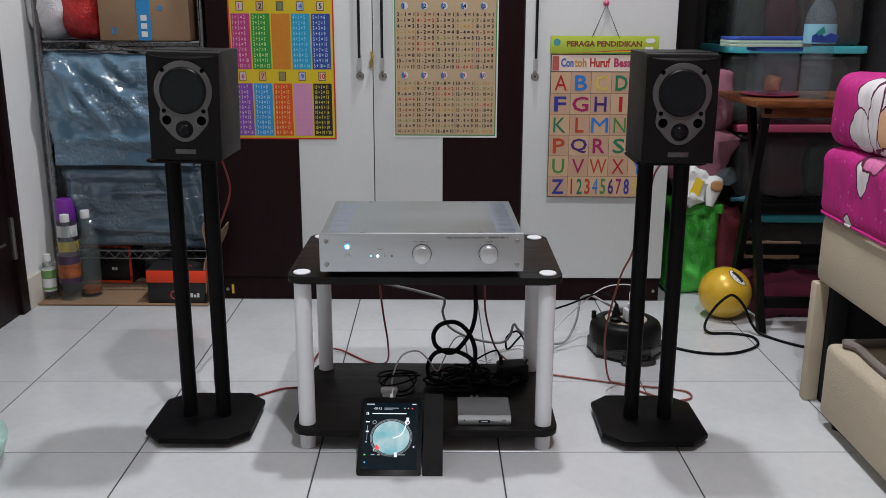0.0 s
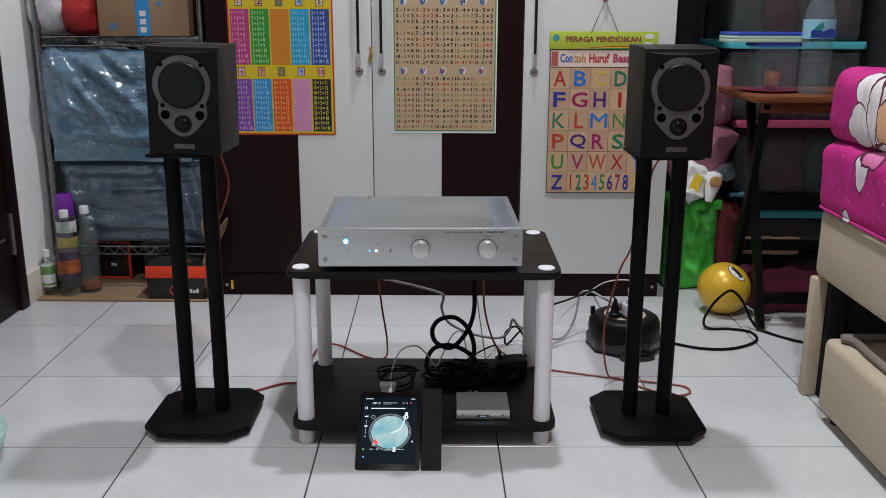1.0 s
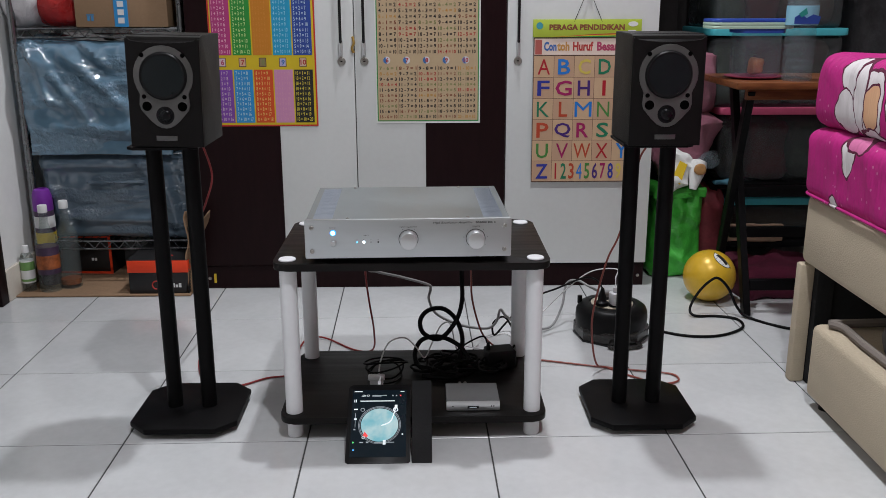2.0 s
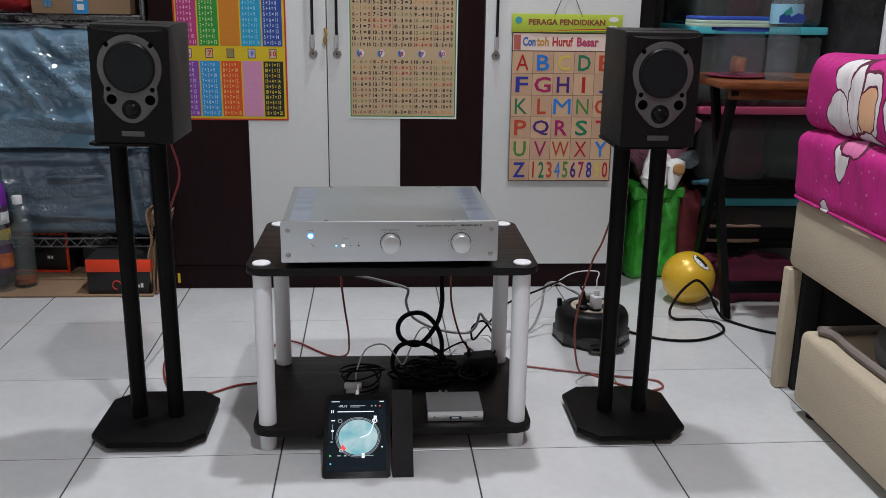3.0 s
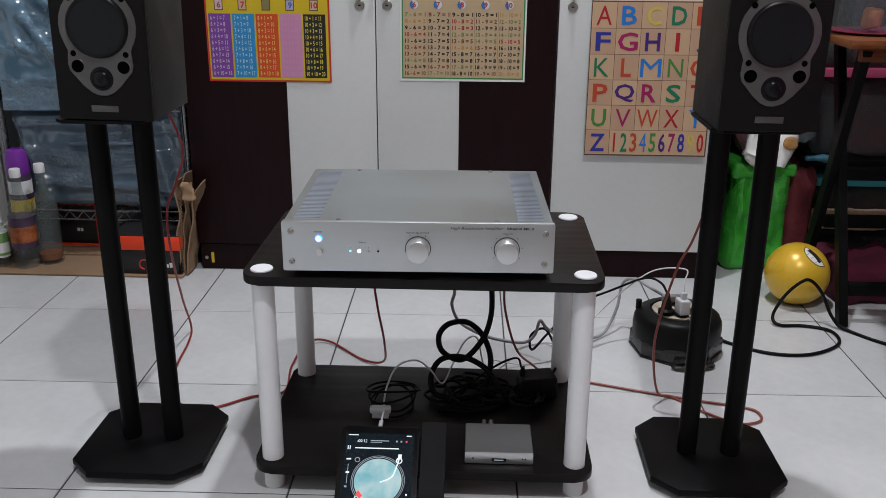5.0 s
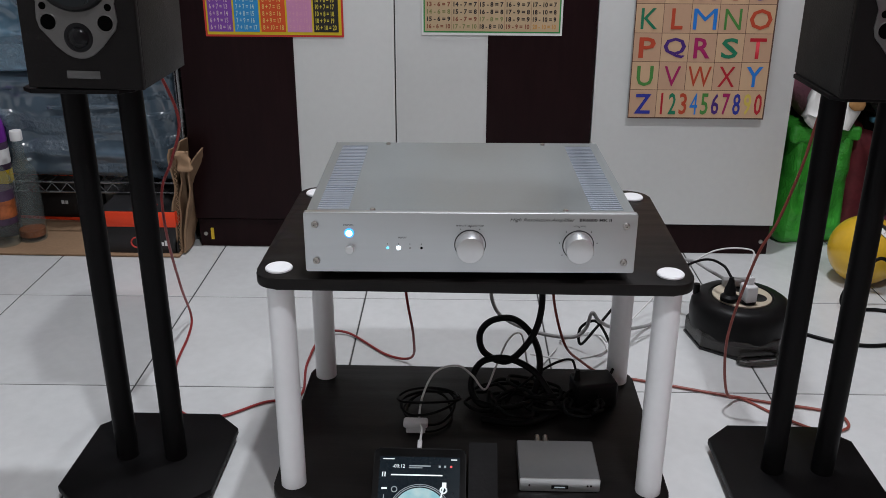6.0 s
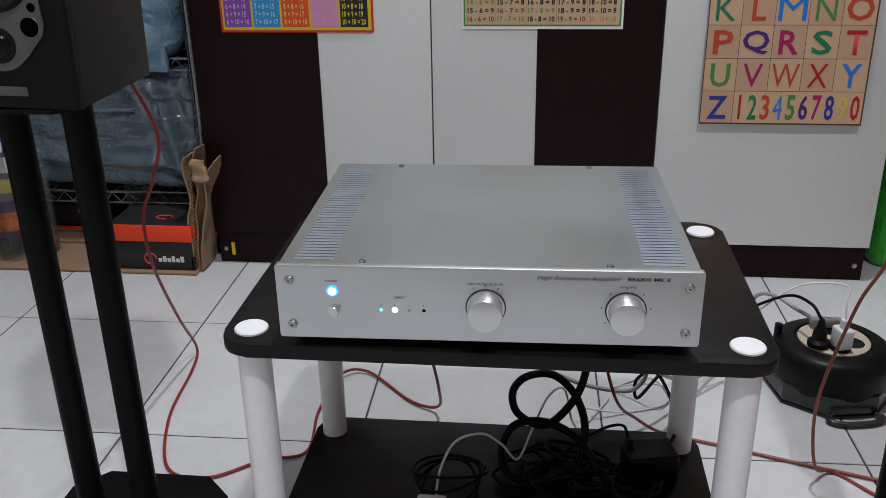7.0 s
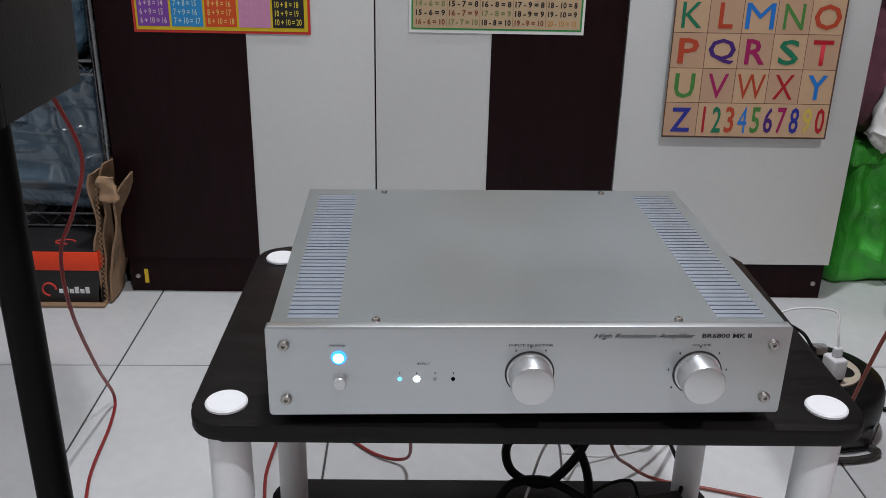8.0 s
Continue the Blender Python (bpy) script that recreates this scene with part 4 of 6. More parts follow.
for k, c in enumerate((INKS["red"], P_YELLOW, M_GREENLINE)):
    part("swoosh", prism([(0.06, -0.0555), (0.20, -0.046 - 0.003 * k), (0.348, -0.0415 - 0.004 * k), (0.348, -0.0445 - 0.004 * k), (0.20, -0.0495 - 0.003 * k)], -0.0046 - 0.0004 * k, -0.0041 - 0.0004 * k, "y"), c, abc)
part("sheet", B(0.003, 0.338, -0.0015, -0.0005, -0.528, -0.0565), P_LINE, abc)
part("title_band", B(0.006, 0.334, -0.0021, -0.0016, -0.112, -0.060), P_CREAM, abc)
titles = [("Con", 0.036, 0.041, "blue"), ("toh", 0.079, 0.040, "amber"), ("Huruf", 0.130, 0.066, "red"), ("Besar", 0.208, 0.070, "rose")]
for body, x, w, c in titles:
    write(body, x, -0.0026, -0.099, INKS[c], abc, w, 0.029, bold=0.04)
part("title_picture", B(0.008, 0.030, -0.0026, -0.0022, -0.110, -0.064), flat_mat("reddish_patch", (0.42, 0.10, 0.08)), abc)
LET = {n: flat_mat("letter_" + n, c) for n, c in dict(
    red=(0.40, 0.008, 0.020), blue=(0.012, 0.17, 0.56), yellow=(0.60, 0.46, 0.09), green=(0.008, 0.17, 0.085), indigo=(0.055, 0.015, 0.16), navy=(0.02, 0.03, 0.27),
    magenta=(0.33, 0.008, 0.10), orange=(0.44, 0.055, 0.020), leaf=(0.06, 0.22, 0.045)).items()}
letters = "ABCDEFGHIJKLMNOPQRSTUVWXYZ"
tints = "red blue yellow green orange navy magenta indigo red navy green orange blue leaf orange orange indigo magenta green red leaf magenta orange red blue navy".split()
cw, ch = 0.3305 / 5, 0.4105 / 6


def letter(body, x, z, tint, sq, width, height):
    write(body, x - width / 2, -0.0029, z, LET[tint], sq, width, height, bold=0.0 if body in "MNWVAX4K" else 0.016)


for k, (c, t) in enumerate(zip(letters, tints)):
    col, row = k % 5, k // 5
    x, z = 0.0045 + cw * col, -0.1145 - ch * (row + 1)
    sq = part("square", B(x + 0.0006, x + cw - 0.0006, -0.0022, -0.0016, z + 0.0006, z + ch - 0.0006), P_SAND[(col + row) % 2], abc)
    w = {"I": 0.011, "J": 0.030, "L": 0.028, "M": 0.056, "W": 0.056, "Q": 0.054, "O": 0.054, "G": 0.054}.get(c, 0.040)
    letter(c, x + cw / 2, z + 0.009, t, sq, w, 0.049)
x = 0.0045 + cw
strip = part("square", B(x + 0.0006, x + 4 * cw - 0.0006, -0.0022, -0.0016, -0.1145 - 6 * ch + 0.0006, -0.1145 - 5 * ch - 0.0006), P_SAND[0], abc)
for k, t in enumerate("red green orange blue leaf indigo magenta navy yellow red".split()):
    letter("1234567890"[k], x + 0.0135 + 0.0262 * k, -0.1145 - 6 * ch + 0.008, t, strip, 0.0050 if k == 0 else 0.0185, 0.053)
part("string", tube([(0.132, -0.003, -0.008), (0.175, -0.003, 0.098), (0.222, -0.003, -0.008)], 0.0013, 6, 1, smooth=False), M_BLACKWIRE, abc)
part("hook", lathe([(0.010, 0.0), (0.009, 0.004), (0.004, 0.008), (0, 0.009)], (0.175, 0, 0.102), 14, "y"), M_PINKLID, abc, "small pink hook")

# ---- wire shelf and what stands in it ----
RX0, RX1, RY0, RY1 = -1.330, -0.783, 2.905, 3.27
wire = root("wire_shelf", BACK @ pose(0, 0, 0), "chromed wire shelving rack loaded with wrapped bundles", "shelving rack")
for x in (RX0, RX1):
    for y in (RY0, RY1):
        part("post", lathe([(0.0125, 0.0), (0.0125, 1.55)], (x, y, 0), 16), M_CHROME, wire)
for z in (0.158, 0.492, 0.876):
    sh = part("shelf", tube([(RX0, RY0, z), (RX1, RY0, z), (RX1, RY1, z), (RX0, RY1, z)], 0.0035, 6, 1, True, smooth=False), M_CHROME, wire)
    part("lower_rail", tube([(RX0, RY0, z - 0.028), (RX1, RY0, z - 0.028), (RX1, RY1, z - 0.028), (RX0, RY1, z - 0.028)], 0.003, 6, 1, True, smooth=False), M_CHROME, sh)
    n = 26
    zig = [(RX0 + (RX1 - RX0) * k / n, RY0, z - (0.026 if k % 2 else 0.002)) for k in range(n + 1)]
    part("truss_wire", tube(zig, 0.002, 5, 1, smooth=False), M_CHROME, sh)
    for k in range(1, 20):
        x = RX0 + (RX1 - RX0) * k / 20
        part("cross_wire", tube([(x, RY0, z + 0.002), (x, RY1, z + 0.002)], 0.0018, 5, 1, smooth=False), M_CHROME, sh)


def creases(lines, front):
    """Pinched folds along slanting lines on a bundle's front."""
    def shape(w):
        if w.y > front + 0.12:
            return w
        off = 0.0
        for x0, z0, x1, z1, a, r in lines:
            dx, dz = x1 - x0, z1 - z0
            t = ((w.x - x0) * dx + (w.z - z0) * dz) / (dx * dx + dz * dz)
            if -0.15 < t < 1.15:
                d = abs((w.x - x0) * dz - (w.z - z0) * dx) / math.hypot(dx, dz)
                d += 0.004 * noise.noise(Vector((t * 9, x0 * 20, 2)))
                fade = max(0.0, min(1.0, (t + 0.15) / 0.2)) * max(0.0, min(1.0, (1.15 - t) / 0.3))
                off += a * fade * (math.exp(-(d / (1.55 * r)) ** 2) - 0.35 * math.exp(-((d - 3.1 * r) / (1.5 * r)) ** 2))
        w.y -= off
        return w
    return shape


fan = [(-1.162, 0.79, -0.96, 0.615, 0.020, 0.012), (-1.288, 0.85, -1.228, 0.645, 0.018, 0.010), (-1.228, 0.66, -1.16, 0.60, 0.014, 0.010), (-1.27, 0.80, -1.09, 0.565, 0.018, 0.012),
       (-1.12, 0.85, -1.03, 0.76, 0.014, 0.010), (-1.20, 0.56, -0.92, 0.545, 0.014, 0.014), (-1.05, 0.70, -0.90, 0.70, 0.012, 0.012)]
cushion = root("wrapped_cushion", BACK @ pose(0, 0, 0), "large grey-blue cushion wrapped in shiny clear plastic", "wrapped cushion")
part("wrapping", soft_box(-1.334, -0.804, 2.885, 3.24, 0.498, 0.835, 0.05, 0.0065, 0.020, 3.2, 1.0, 0.016, False, creases(fan, 2.885)), M_BLUEFILM, cushion)
part("loose_end", soft_box(-1.312, -0.84, 2.889, 2.901, 0.462, 0.56, 0.0055, 0.008, 0.005, 4.0, 3.0, 0.003), M_BLUEFILM, cushion)
band = [(-1.29, 0.43, -0.83, 0.425, 0.016, 0.014), (-1.28, 0.40, -1.24, 0.19, 0.014, 0.012), (-0.90, 0.43, -0.84, 0.20, 0.016, 0.012), (-1.22, 0.235, -0.86, 0.225, 0.012, 0.012), (-0.96, 0.44, -0.93, 0.36, 0.012, 0.010)]
suitcase = root("wrapped_suitcase", BACK @ pose(0, 0, 0), "dark grey suitcase wrapped in shiny clear plastic", "wrapped suitcase")
part("wrapping", soft_box(-1.305, -0.798, 2.932, 3.22, 0.1615, 0.462, 0.03, 0.0065, 0.012, 3.6, 6.0, 0.014, False, creases(band, 2.932)), M_BLUEFILM2, suitcase)
part("handle", tube([(-1.15, 2.930, 0.36), (-1.12, 2.915, 0.362), (-0.98, 2.915, 0.365), (-0.95, 2.930, 0.362)], 0.006, 8), M_BLUEFILM2, suitcase)
single("plastic_bag", bulge(-1.372, -1.232, 2.90, 3.2, 0.881, 1.15, 3, 48, 30, 0.02, 6, 2.0, True, 0.02), M_WHITEBAG, "translucent white plastic bag on the rack", "plastic bag", m=BACK)
single("plastic_bag", bulge(-1.285, -1.115, 2.905, 3.2, 0.881, 1.12, 3, 48, 30, 0.016, 6, 8.0, True, 0.016), M_REDBAG, "glossy red plastic bag on the rack", "plastic bag", m=BACK)
carton = root("carton", BACK @ pose(-0.022, 0.065, 0.8805), "brown delivery carton sealed with blue tape", "carton")
part("body", B(-1.100, -0.800, 2.835, 3.12, 0.0, 0.22, 0.003), M_CARDBOX, carton)
part("tape", B(-0.972, -0.928, 2.8325, 2.8345, 0.001, 0.2195), M_TAPE, carton, "blue packing tape")
for k in range(3):
    part("tape_mark", B(-0.960, -0.940, 2.8310, 2.8322, 0.012 + 0.026 * k, 0.030 + 0.026 * k), M_WHITEINK, carton)
part("arrow_mark", B(-1.060, -1.052, 2.8325, 2.8345, 0.020, 0.036), M_BLUEINK, carton)
part("arrow_mark", B(-1.048, -1.040, 2.8325, 2.8345, 0.020, 0.036), M_BLUEINK, carton)
part("arrow_mark", B(-1.062, -1.038, 2.8325, 2.8345, 0.037, 0.041), M_BLUEINK, carton)
part("round_mark", lathe([(0.009, 0.0), (0.009, 0.0015), (0, 0.0016)], (-0.895, 2.835, 0.105), 18, "y"), M_BLUEINK, carton)

sheet_card = root("cardboard_sheet", BACK @ pose(0, 0, 0), "flattened brown cardboard with a crumpled corrugated flap turned up", "cardboard")
part("sheet", B(-1.372, -0.782, 2.760, 3.18, 0.0015, 0.0065, 0.001), M_CARD, sheet_card)
rngc = random.Random(7)
for fx, lean, hgt, ya, yb in ((-0.792, 0.008, 0.285, 2.775, 2.87), (-0.783, 0.018, 0.300, 2.79, 2.885), (-0.774, 0.050, 0.275, 2.78, 2.875)):
    bm = bmesh.new()
    rows = []
    for j in range(15):
        z = 0.0067 + hgt * j / 14
        row = []
        for i in range(9):
            y = ya + (yb - ya) * i / 8
            bend = 0.010 * math.sin(j * 0.9 + i * 0.5 + fx * 40) * (j / 14) + 0.008 * noise.noise(Vector((y * 20, z * 18, fx * 30)))
            x = fx + lean * (j / 14) ** 1.5 + bend
            z2 = z - (0.04 * max(0.0, (i - 4) / 4) ** 2 + 0.012 * noise.noise(Vector((y * 40, 3, fx)))) * (j / 14)
            row.append((bm.verts.new((x, y, z2)), bm.verts.new((x + 0.0045, y, z2))))
        rows.append(row)
    for a, b in zip(rows, rows[1:]):
        for k in range(8):
            bm.faces.new((a[k][0], a[k + 1][0], b[k + 1][0], b[k][0]))
            bm.faces.new((a[k][1], b[k][1], b[k + 1][1], a[k + 1][1]))
        for k in (0, 8):
            bm.faces.new((a[k][0], b[k][0], b[k][1], a[k][1]))
    for row in (rows[0], rows[-1]):
        for k in range(8):
            bm.faces.new((row[k][0], row[k][1], row[k + 1][1], row[k + 1][0]))
    part("flap", bm, M_CARD, sheet_card)
flutes = []
for k in range(48):
    flutes.append((-0.7815 + (0.003 if k % 2 else -0.003) + 0.012 * (k / 48) ** 1.5, 2.7745, 0.012 + 0.27 * k / 48))
part("fluting", tube(flutes, 0.0011, 4, 1, smooth=False), M_CARDBOX, sheet_card, "exposed corrugated paper edge")
part("torn_paper", soft_box(-0.768, -0.735, 2.776, 2.784, 0.235, 0.285, 0.003, 0.006, 0.008, 30, 2, 0.005), M_CARDBOX, sheet_card)


def shoe_box(m, w, d, h, lid):
    bx = root("shoe_box", m, "black shoe box with an orange-red band, on the cardboard", "shoe box", "shoe boxes")
    part("body", B(-w / 2, w / 2, 0.003, d - 0.003, 0.0, h - lid - 0.0003, 0.001), M_BLACKCARD, bx)
    part("lid", B(-w / 2 - 0.002, w / 2 + 0.002, 0.0, d, h - lid, h, 0.0015), M_ORANGE, bx, "orange-red lid")
    part("lid_top", B(-w / 2 - 0.0005, w / 2 + 0.0005, 0.0015, d - 0.0015, h + 0.0003, h + 0.0018), M_BLACKCARD, bx)
    ring = [(-0.008 + 0.014 * math.cos(a), 0.0015, 0.030 + 0.014 * math.sin(a)) for a in (2 * math.pi * k / 16 for k in range(13))]
    part("logo_swirl", tube(ring, 0.0022, 6, 2), M_REDINK, bx)
    for k in range(6):
        part("logo_bar", B(0.012 + 0.011 * k, 0.020 + 0.011 * k, 0.0008, 0.0028, 0.022, 0.036 if k % 2 else 0.031), M_WHITEINK, bx)
    ring2 = [(0.02 * math.cos(a) + 0.02, 0.05 + 0.012 * math.sin(a), h + 0.0025) for a in (2 * math.pi * k / 16 for k in range(14))]
    part("logo_swirl", tube(ring2, 0.0020, 6, 2), M_REDINK, bx)
    return bx


shoe_box(BACK @ pose(-0.889, 2.772, 0.0067, 0, 0, 0), 0.200, 0.30, 0.116, 0.042)
box2 = root("open_shoe_box", BACK @ pose(-1.235, 3.02, 0.0067, 0, 0, -4), "black shoe box lying on its side, edged in orange", "shoe box", "shoe boxes")
part("body", B(-0.11, 0.11, 0.004, 0.12, 0.0, 0.142, 0.001), M_BLACKCARD, box2)
for a, b, c, d in ((-0.111, 0.111, 0.134, 0.143), (-0.111, 0.111, -0.0002, 0.008), (0.102, 0.111, 0.008, 0.134), (-0.111, -0.102, 0.008, 0.134)):
    part("edging", B(a, b, 0.0, 0.0035, c, d, 0.0005), M_ORANGE, box2)
for k in range(2):
    part("logo_bar", B(0.035 + 0.011 * k, 0.043 + 0.011 * k, 0.0022, 0.0038, 0.048, 0.058), M_WHITEINK, box2)

CB = 0.0067


def glass_bottle(m, label_mat):
    b = root("glass_bottle", m, "empty clear glass bottle with a white cap", "bottle", "glass bottles")
    part("glass", lathe([(0.0, 0.008), (0.030, 0.003), (0.034, 0.0), (0.037, 0.006), (0.037, 0.168), (0.035, 0.184), (0.027, 0.202), (0.0175, 0.218), (0.0140, 0.236), (0.0132, 0.282)], n=32), M_GLASS, b)
    part("cap", lathe([(0.0150, 0.272), (0.0155, 0.274), (0.0155, 0.294), (0.0145, 0.297), (0, 0.297)], n=22), M_WHITECAP, b)
    lab = part("label", lathe([(0.0373, 0.062), (0.0376, 0.062), (0.0376, 0.156), (0.0373, 0.156)], n=28), label_mat, b, "dark purple label with an orange fruit picture")
    part("label_picture", lathe([(0.0378, 0.080), (0.0380, 0.080), (0.0380, 0.128), (0.0378, 0.128)], n=28), M_LABELOR, lab)
    return b


glass_bottle(BACK @ pose(-1.274, 2.830, CB, 0, 0, 30), M_LABELDK)
b = root("glass_bottle", BACK @ pose(-1.219, 2.868, CB), "clear glass bottle with amber dregs and a white cap", "bottle", "glass bottles")
part("glass", lathe([(0.0, 0.008), (0.030, 0.003), (0.034, 0.0), (0.037, 0.006), (0.037, 0.172), (0.035, 0.188), (0.027, 0.206), (0.0175, 0.222), (0.0140, 0.240), (0.0130, 0.290)], n=32), M_GLASS, b)
part("cap", lathe([(0.0150, 0.278), (0.0155, 0.280), (0.0155, 0.301), (0.0145, 0.304), (0, 0.304)], n=22), M_WHITECAP, b)
part("dregs", lathe([(0.0, 0.0125), (0.0335, 0.0125), (0.0335, 0.030), (0.0, 0.030)], n=24), M_LIQUID, b, "amber liquid left in the bottom")
spray = root("spray_can", BACK @ pose(-1.302, 2.905, CB), "purple aerosol spray can with a purple cap", "spray can")
part("can", lathe([(0.030, 0.0), (0.033, 0.004), (0.033, 0.262), (0.028, 0.274)], n=26), M_LABELDK, spray)
part("band", lathe([(0.0332, 0.205), (0.0336, 0.205), (0.0336, 0.245), (0.0332, 0.245)], n=26), M_WHITEINK, spray, "white lettering band")
part("stripe", lathe([(0.0332, 0.150), (0.0336, 0.150), (0.0336, 0.188), (0.0332, 0.188)], n=26), M_YELLOWPR, spray, "yellow stripe")
part("cap", lathe([(0.0315, 0.262), (0.0335, 0.266), (0.032, 0.318), (0.026, 0.336), (0.016, 0.340), (0.014, 0.330), (0, 0.330)], n=26), M_PURPLE, spray)
small = root("small_bottle", BACK @ pose(-1.346, 2.826, CB), "small clear bottle with a white and green label", "bottle")
part("body", lathe([(0.0, 0.003), (0.020, 0.0), (0.0225, 0.004), (0.0225, 0.112), (0.016, 0.130), (0.010, 0.136)], n=22), M_GLASS, small)
part("label", lathe([(0.0228, 0.030), (0.0231, 0.030), (0.0231, 0.108), (0.0228, 0.108)], n=22), M_WHITEINK, small)
for z0, z1 in ((0.075, 0.104), (0.036, 0.044)):
    part("label_band", lathe([(0.0233, z0), (0.0236, z0), (0.0236, z1), (0.0233, z1)], n=22), M_GREENPR, small)
part("cap", lathe([(0.0115, 0.134), (0.0120, 0.137), (0.0105, 0.158), (0, 0.160)], n=18), M_WHITECAP, small)
single("plastic_bag", bulge(-1.02, -0.892, 1.52, 1.70, 0.0, 0.12, 2.4, 40, 24, 0.014, 9, 3.0, True, 0.012), M_PALEGREEN, "pale green plastic bag lying on the tiles", "plastic bag")

# ---- tablet, converter and adapter ----
M_SCREEN = mat("lit_dark_screen", (0.004, 0.006, 0.008), 0.15, var=0.2, emit=(0.003, 0.007, 0.011), strength=1.0, spec=0.25)
M_UI = mat("lit_white_marks", (0.6, 0.6, 0.6), 0.3, emit=(0.62, 0.70, 0.74), strength=1.0)
M_UIDIM = mat("lit_grey_marks", (0.3, 0.3, 0.3), 0.3, emit=(0.16, 0.20, 0.23), strength=1.0)
M_UIRED = mat("lit_red_mark", (0.5, 0.05, 0.05), 0.3, emit=(0.75, 0.05, 0.05), strength=1.0)
M_UIGREEN = mat("lit_green_mark", (0.05, 0.4, 0.05), 0.3, emit=(0.1, 0.6, 0.15), strength=1.0)
M_UIBLUE = mat("lit_blue_mark", (0.05, 0.3, 0.7), 0.3, emit=(0.1, 0.45, 0.9), strength=1.0)


def record_mat():
    m = mat("lit_cloudy_disc", (0.2, 0.4, 0.45), 0.2)
    n, l = m.node_tree.nodes, m.node_tree.links
    b = n["Principled BSDF"]
    tc = n.new("ShaderNodeTexCoord")
    nz = n.new("ShaderNodeTexNoise")
    nz.inputs["Scale"].default_value, nz.inputs["Detail"].default_value = 28, 5
    cr = n.new("ShaderNodeValToRGB")
    cr.color_ramp.elements[0].position, cr.color_ramp.elements[1].position = 0.38, 0.62
    cr.color_ramp.elements[0].color, cr.color_ramp.elements[1].color = (0.10, 0.42, 0.50, 1), (0.62, 0.72, 0.70, 1)
    l.new(tc.outputs["Object"], nz.inputs["Vector"])
    l.new(nz.outputs["Fac"], cr.inputs["Fac"])
    l.new(cr.outputs["Color"], b.inputs["Emission Color"])
    b.inputs["Emission Strength"].default_value = 0.55
    return m


M_DISC = record_mat()
tab = root("tablet", pose(-0.081, 1.626, 0.0012, -56, 0, 0), "black tablet showing a lit turntable screen, leaning on the shelf", "tablet")
TW, TL = 0.0685, 0.192
part("case", prism(round_rect(-TW, TW, 0.0, TL, 0.008, 5), -0.0002, 0.0100, "y", 0.002), M_BLACKPL, tab)
scr = part("screen", B(-0.0595, 0.0595, -0.0012, -0.0004, 0.014, 0.178), M_SCREEN, tab, "glowing dark screen")


def ui(x0, x1, z0, z1, m):
    return part("mark", B(x0, x1, -0.0020, -0.0014, z0, z1), m, scr)


def ring_ui(cx, cz, r, w, m):
    pts = [(cx + r * math.cos(a), -0.0016, cz + r * math.sin(a)) for a in (2 * math.pi * k / 36 for k in range(36))]
    return part("ring_mark", tube(pts, w, 4, 1, True, smooth=False), m, scr)


part("disc", lathe([(0.0405, 0.0013), (0.0405, 0.0017), (0, 0.0018)], (0.002, 0, 0.0905), 40, "y"), M_DISC, scr, "glowing pale blue record")
ring_ui(0.002, 0.0905, 0.0430, 0.0006, M_UIDIM)
ring_ui(0.002, 0.0905, 0.0455, 0.0005, M_UIDIM)
part("tone_arm", tube([(0.036, -0.0026, 0.132), (0.031, -0.0026, 0.112), (0.024, -0.0026, 0.097), (0.006, -0.0026, 0.088)], 0.0011, 6), M_UI, scr)
ring_ui(0.036, 0.128, 0.0045, 0.0012, M_UI)
part("arm_head", B(0.034, 0.040, -0.0032, -0.0022, 0.131, 0.139), M_UI, scr)
ring_ui(-0.036, 0.128, 0.0040, 0.0007, M_UIDIM)
ui(-0.042, 0.034, 0.149, 0.1508, M_UI)
for x0, x1, z0, z1, m in ((-0.0555, -0.038, 0.1735, 0.1748, M_UI), (0.046, 0.055, 0.1735, 0.1748, M_UI), (-0.016, 0.016, 0.1632, 0.1648, M_UIDIM), (-0.016, 0.004, 0.1605, 0.1615, M_UIDIM),
                          (0.028, 0.031, 0.162, 0.165, M_UIDIM), (0.036, 0.039, 0.162, 0.165, M_UIDIM), (-0.055, -0.0535, 0.147, 0.154, M_UI), (-0.0515, -0.050, 0.147, 0.154, M_UI),
                          (-0.055, -0.047, 0.128, 0.1305, M_UI), (-0.0515, -0.0505, 0.085, 0.120, M_UIDIM), (-0.054, -0.048, 0.1035, 0.1065, M_UI), (-0.054, -0.050, 0.078, 0.081, M_UIDIM),
                          (-0.008, 0.034, 0.0475, 0.0490, M_UIDIM), (0.010, 0.016, 0.043, 0.0535, M_UI), (-0.040, -0.032, 0.0475, 0.0495, M_UIDIM), (-0.026, -0.021, 0.047, 0.050, M_UIDIM),
                          (0.050, 0.053, 0.066, 0.069, M_UI)):
    ui(x0, x1, z0, z1, m)
write("-00:12", -0.040, -0.0018, 0.1605, M_UI, scr, 0.018, 0.0055)
ui(0.045, 0.048, 0.162, 0.165, M_UIRED)
part("red_wedge", prism([(-0.033, 0.064), (-0.026, 0.060), (-0.022, 0.064), (-0.030, 0.074)], -0.0022, -0.0016, "y"), M_UIRED, scr)
ring_ui(-0.032, 0.060, 0.0030, 0.0006, M_UI)
part("play_mark", prism([(-0.055, 0.046), (-0.055, 0.051), (-0.051, 0.0485)], -0.0020, -0.0014, "y"), M_UIGREEN, scr)
ui(-0.054, -0.051, 0.029, 0.032, M_UIBLUE)
part("cover_flap", prism(round_rect(TW + 0.0035, TW + 0.0465, 0.0, TL + 0.012, 0.003, 3), 0.001, 0.0075, "y", 0.001), M_BLACKFAB, tab, "black cover flap folded out beside it")

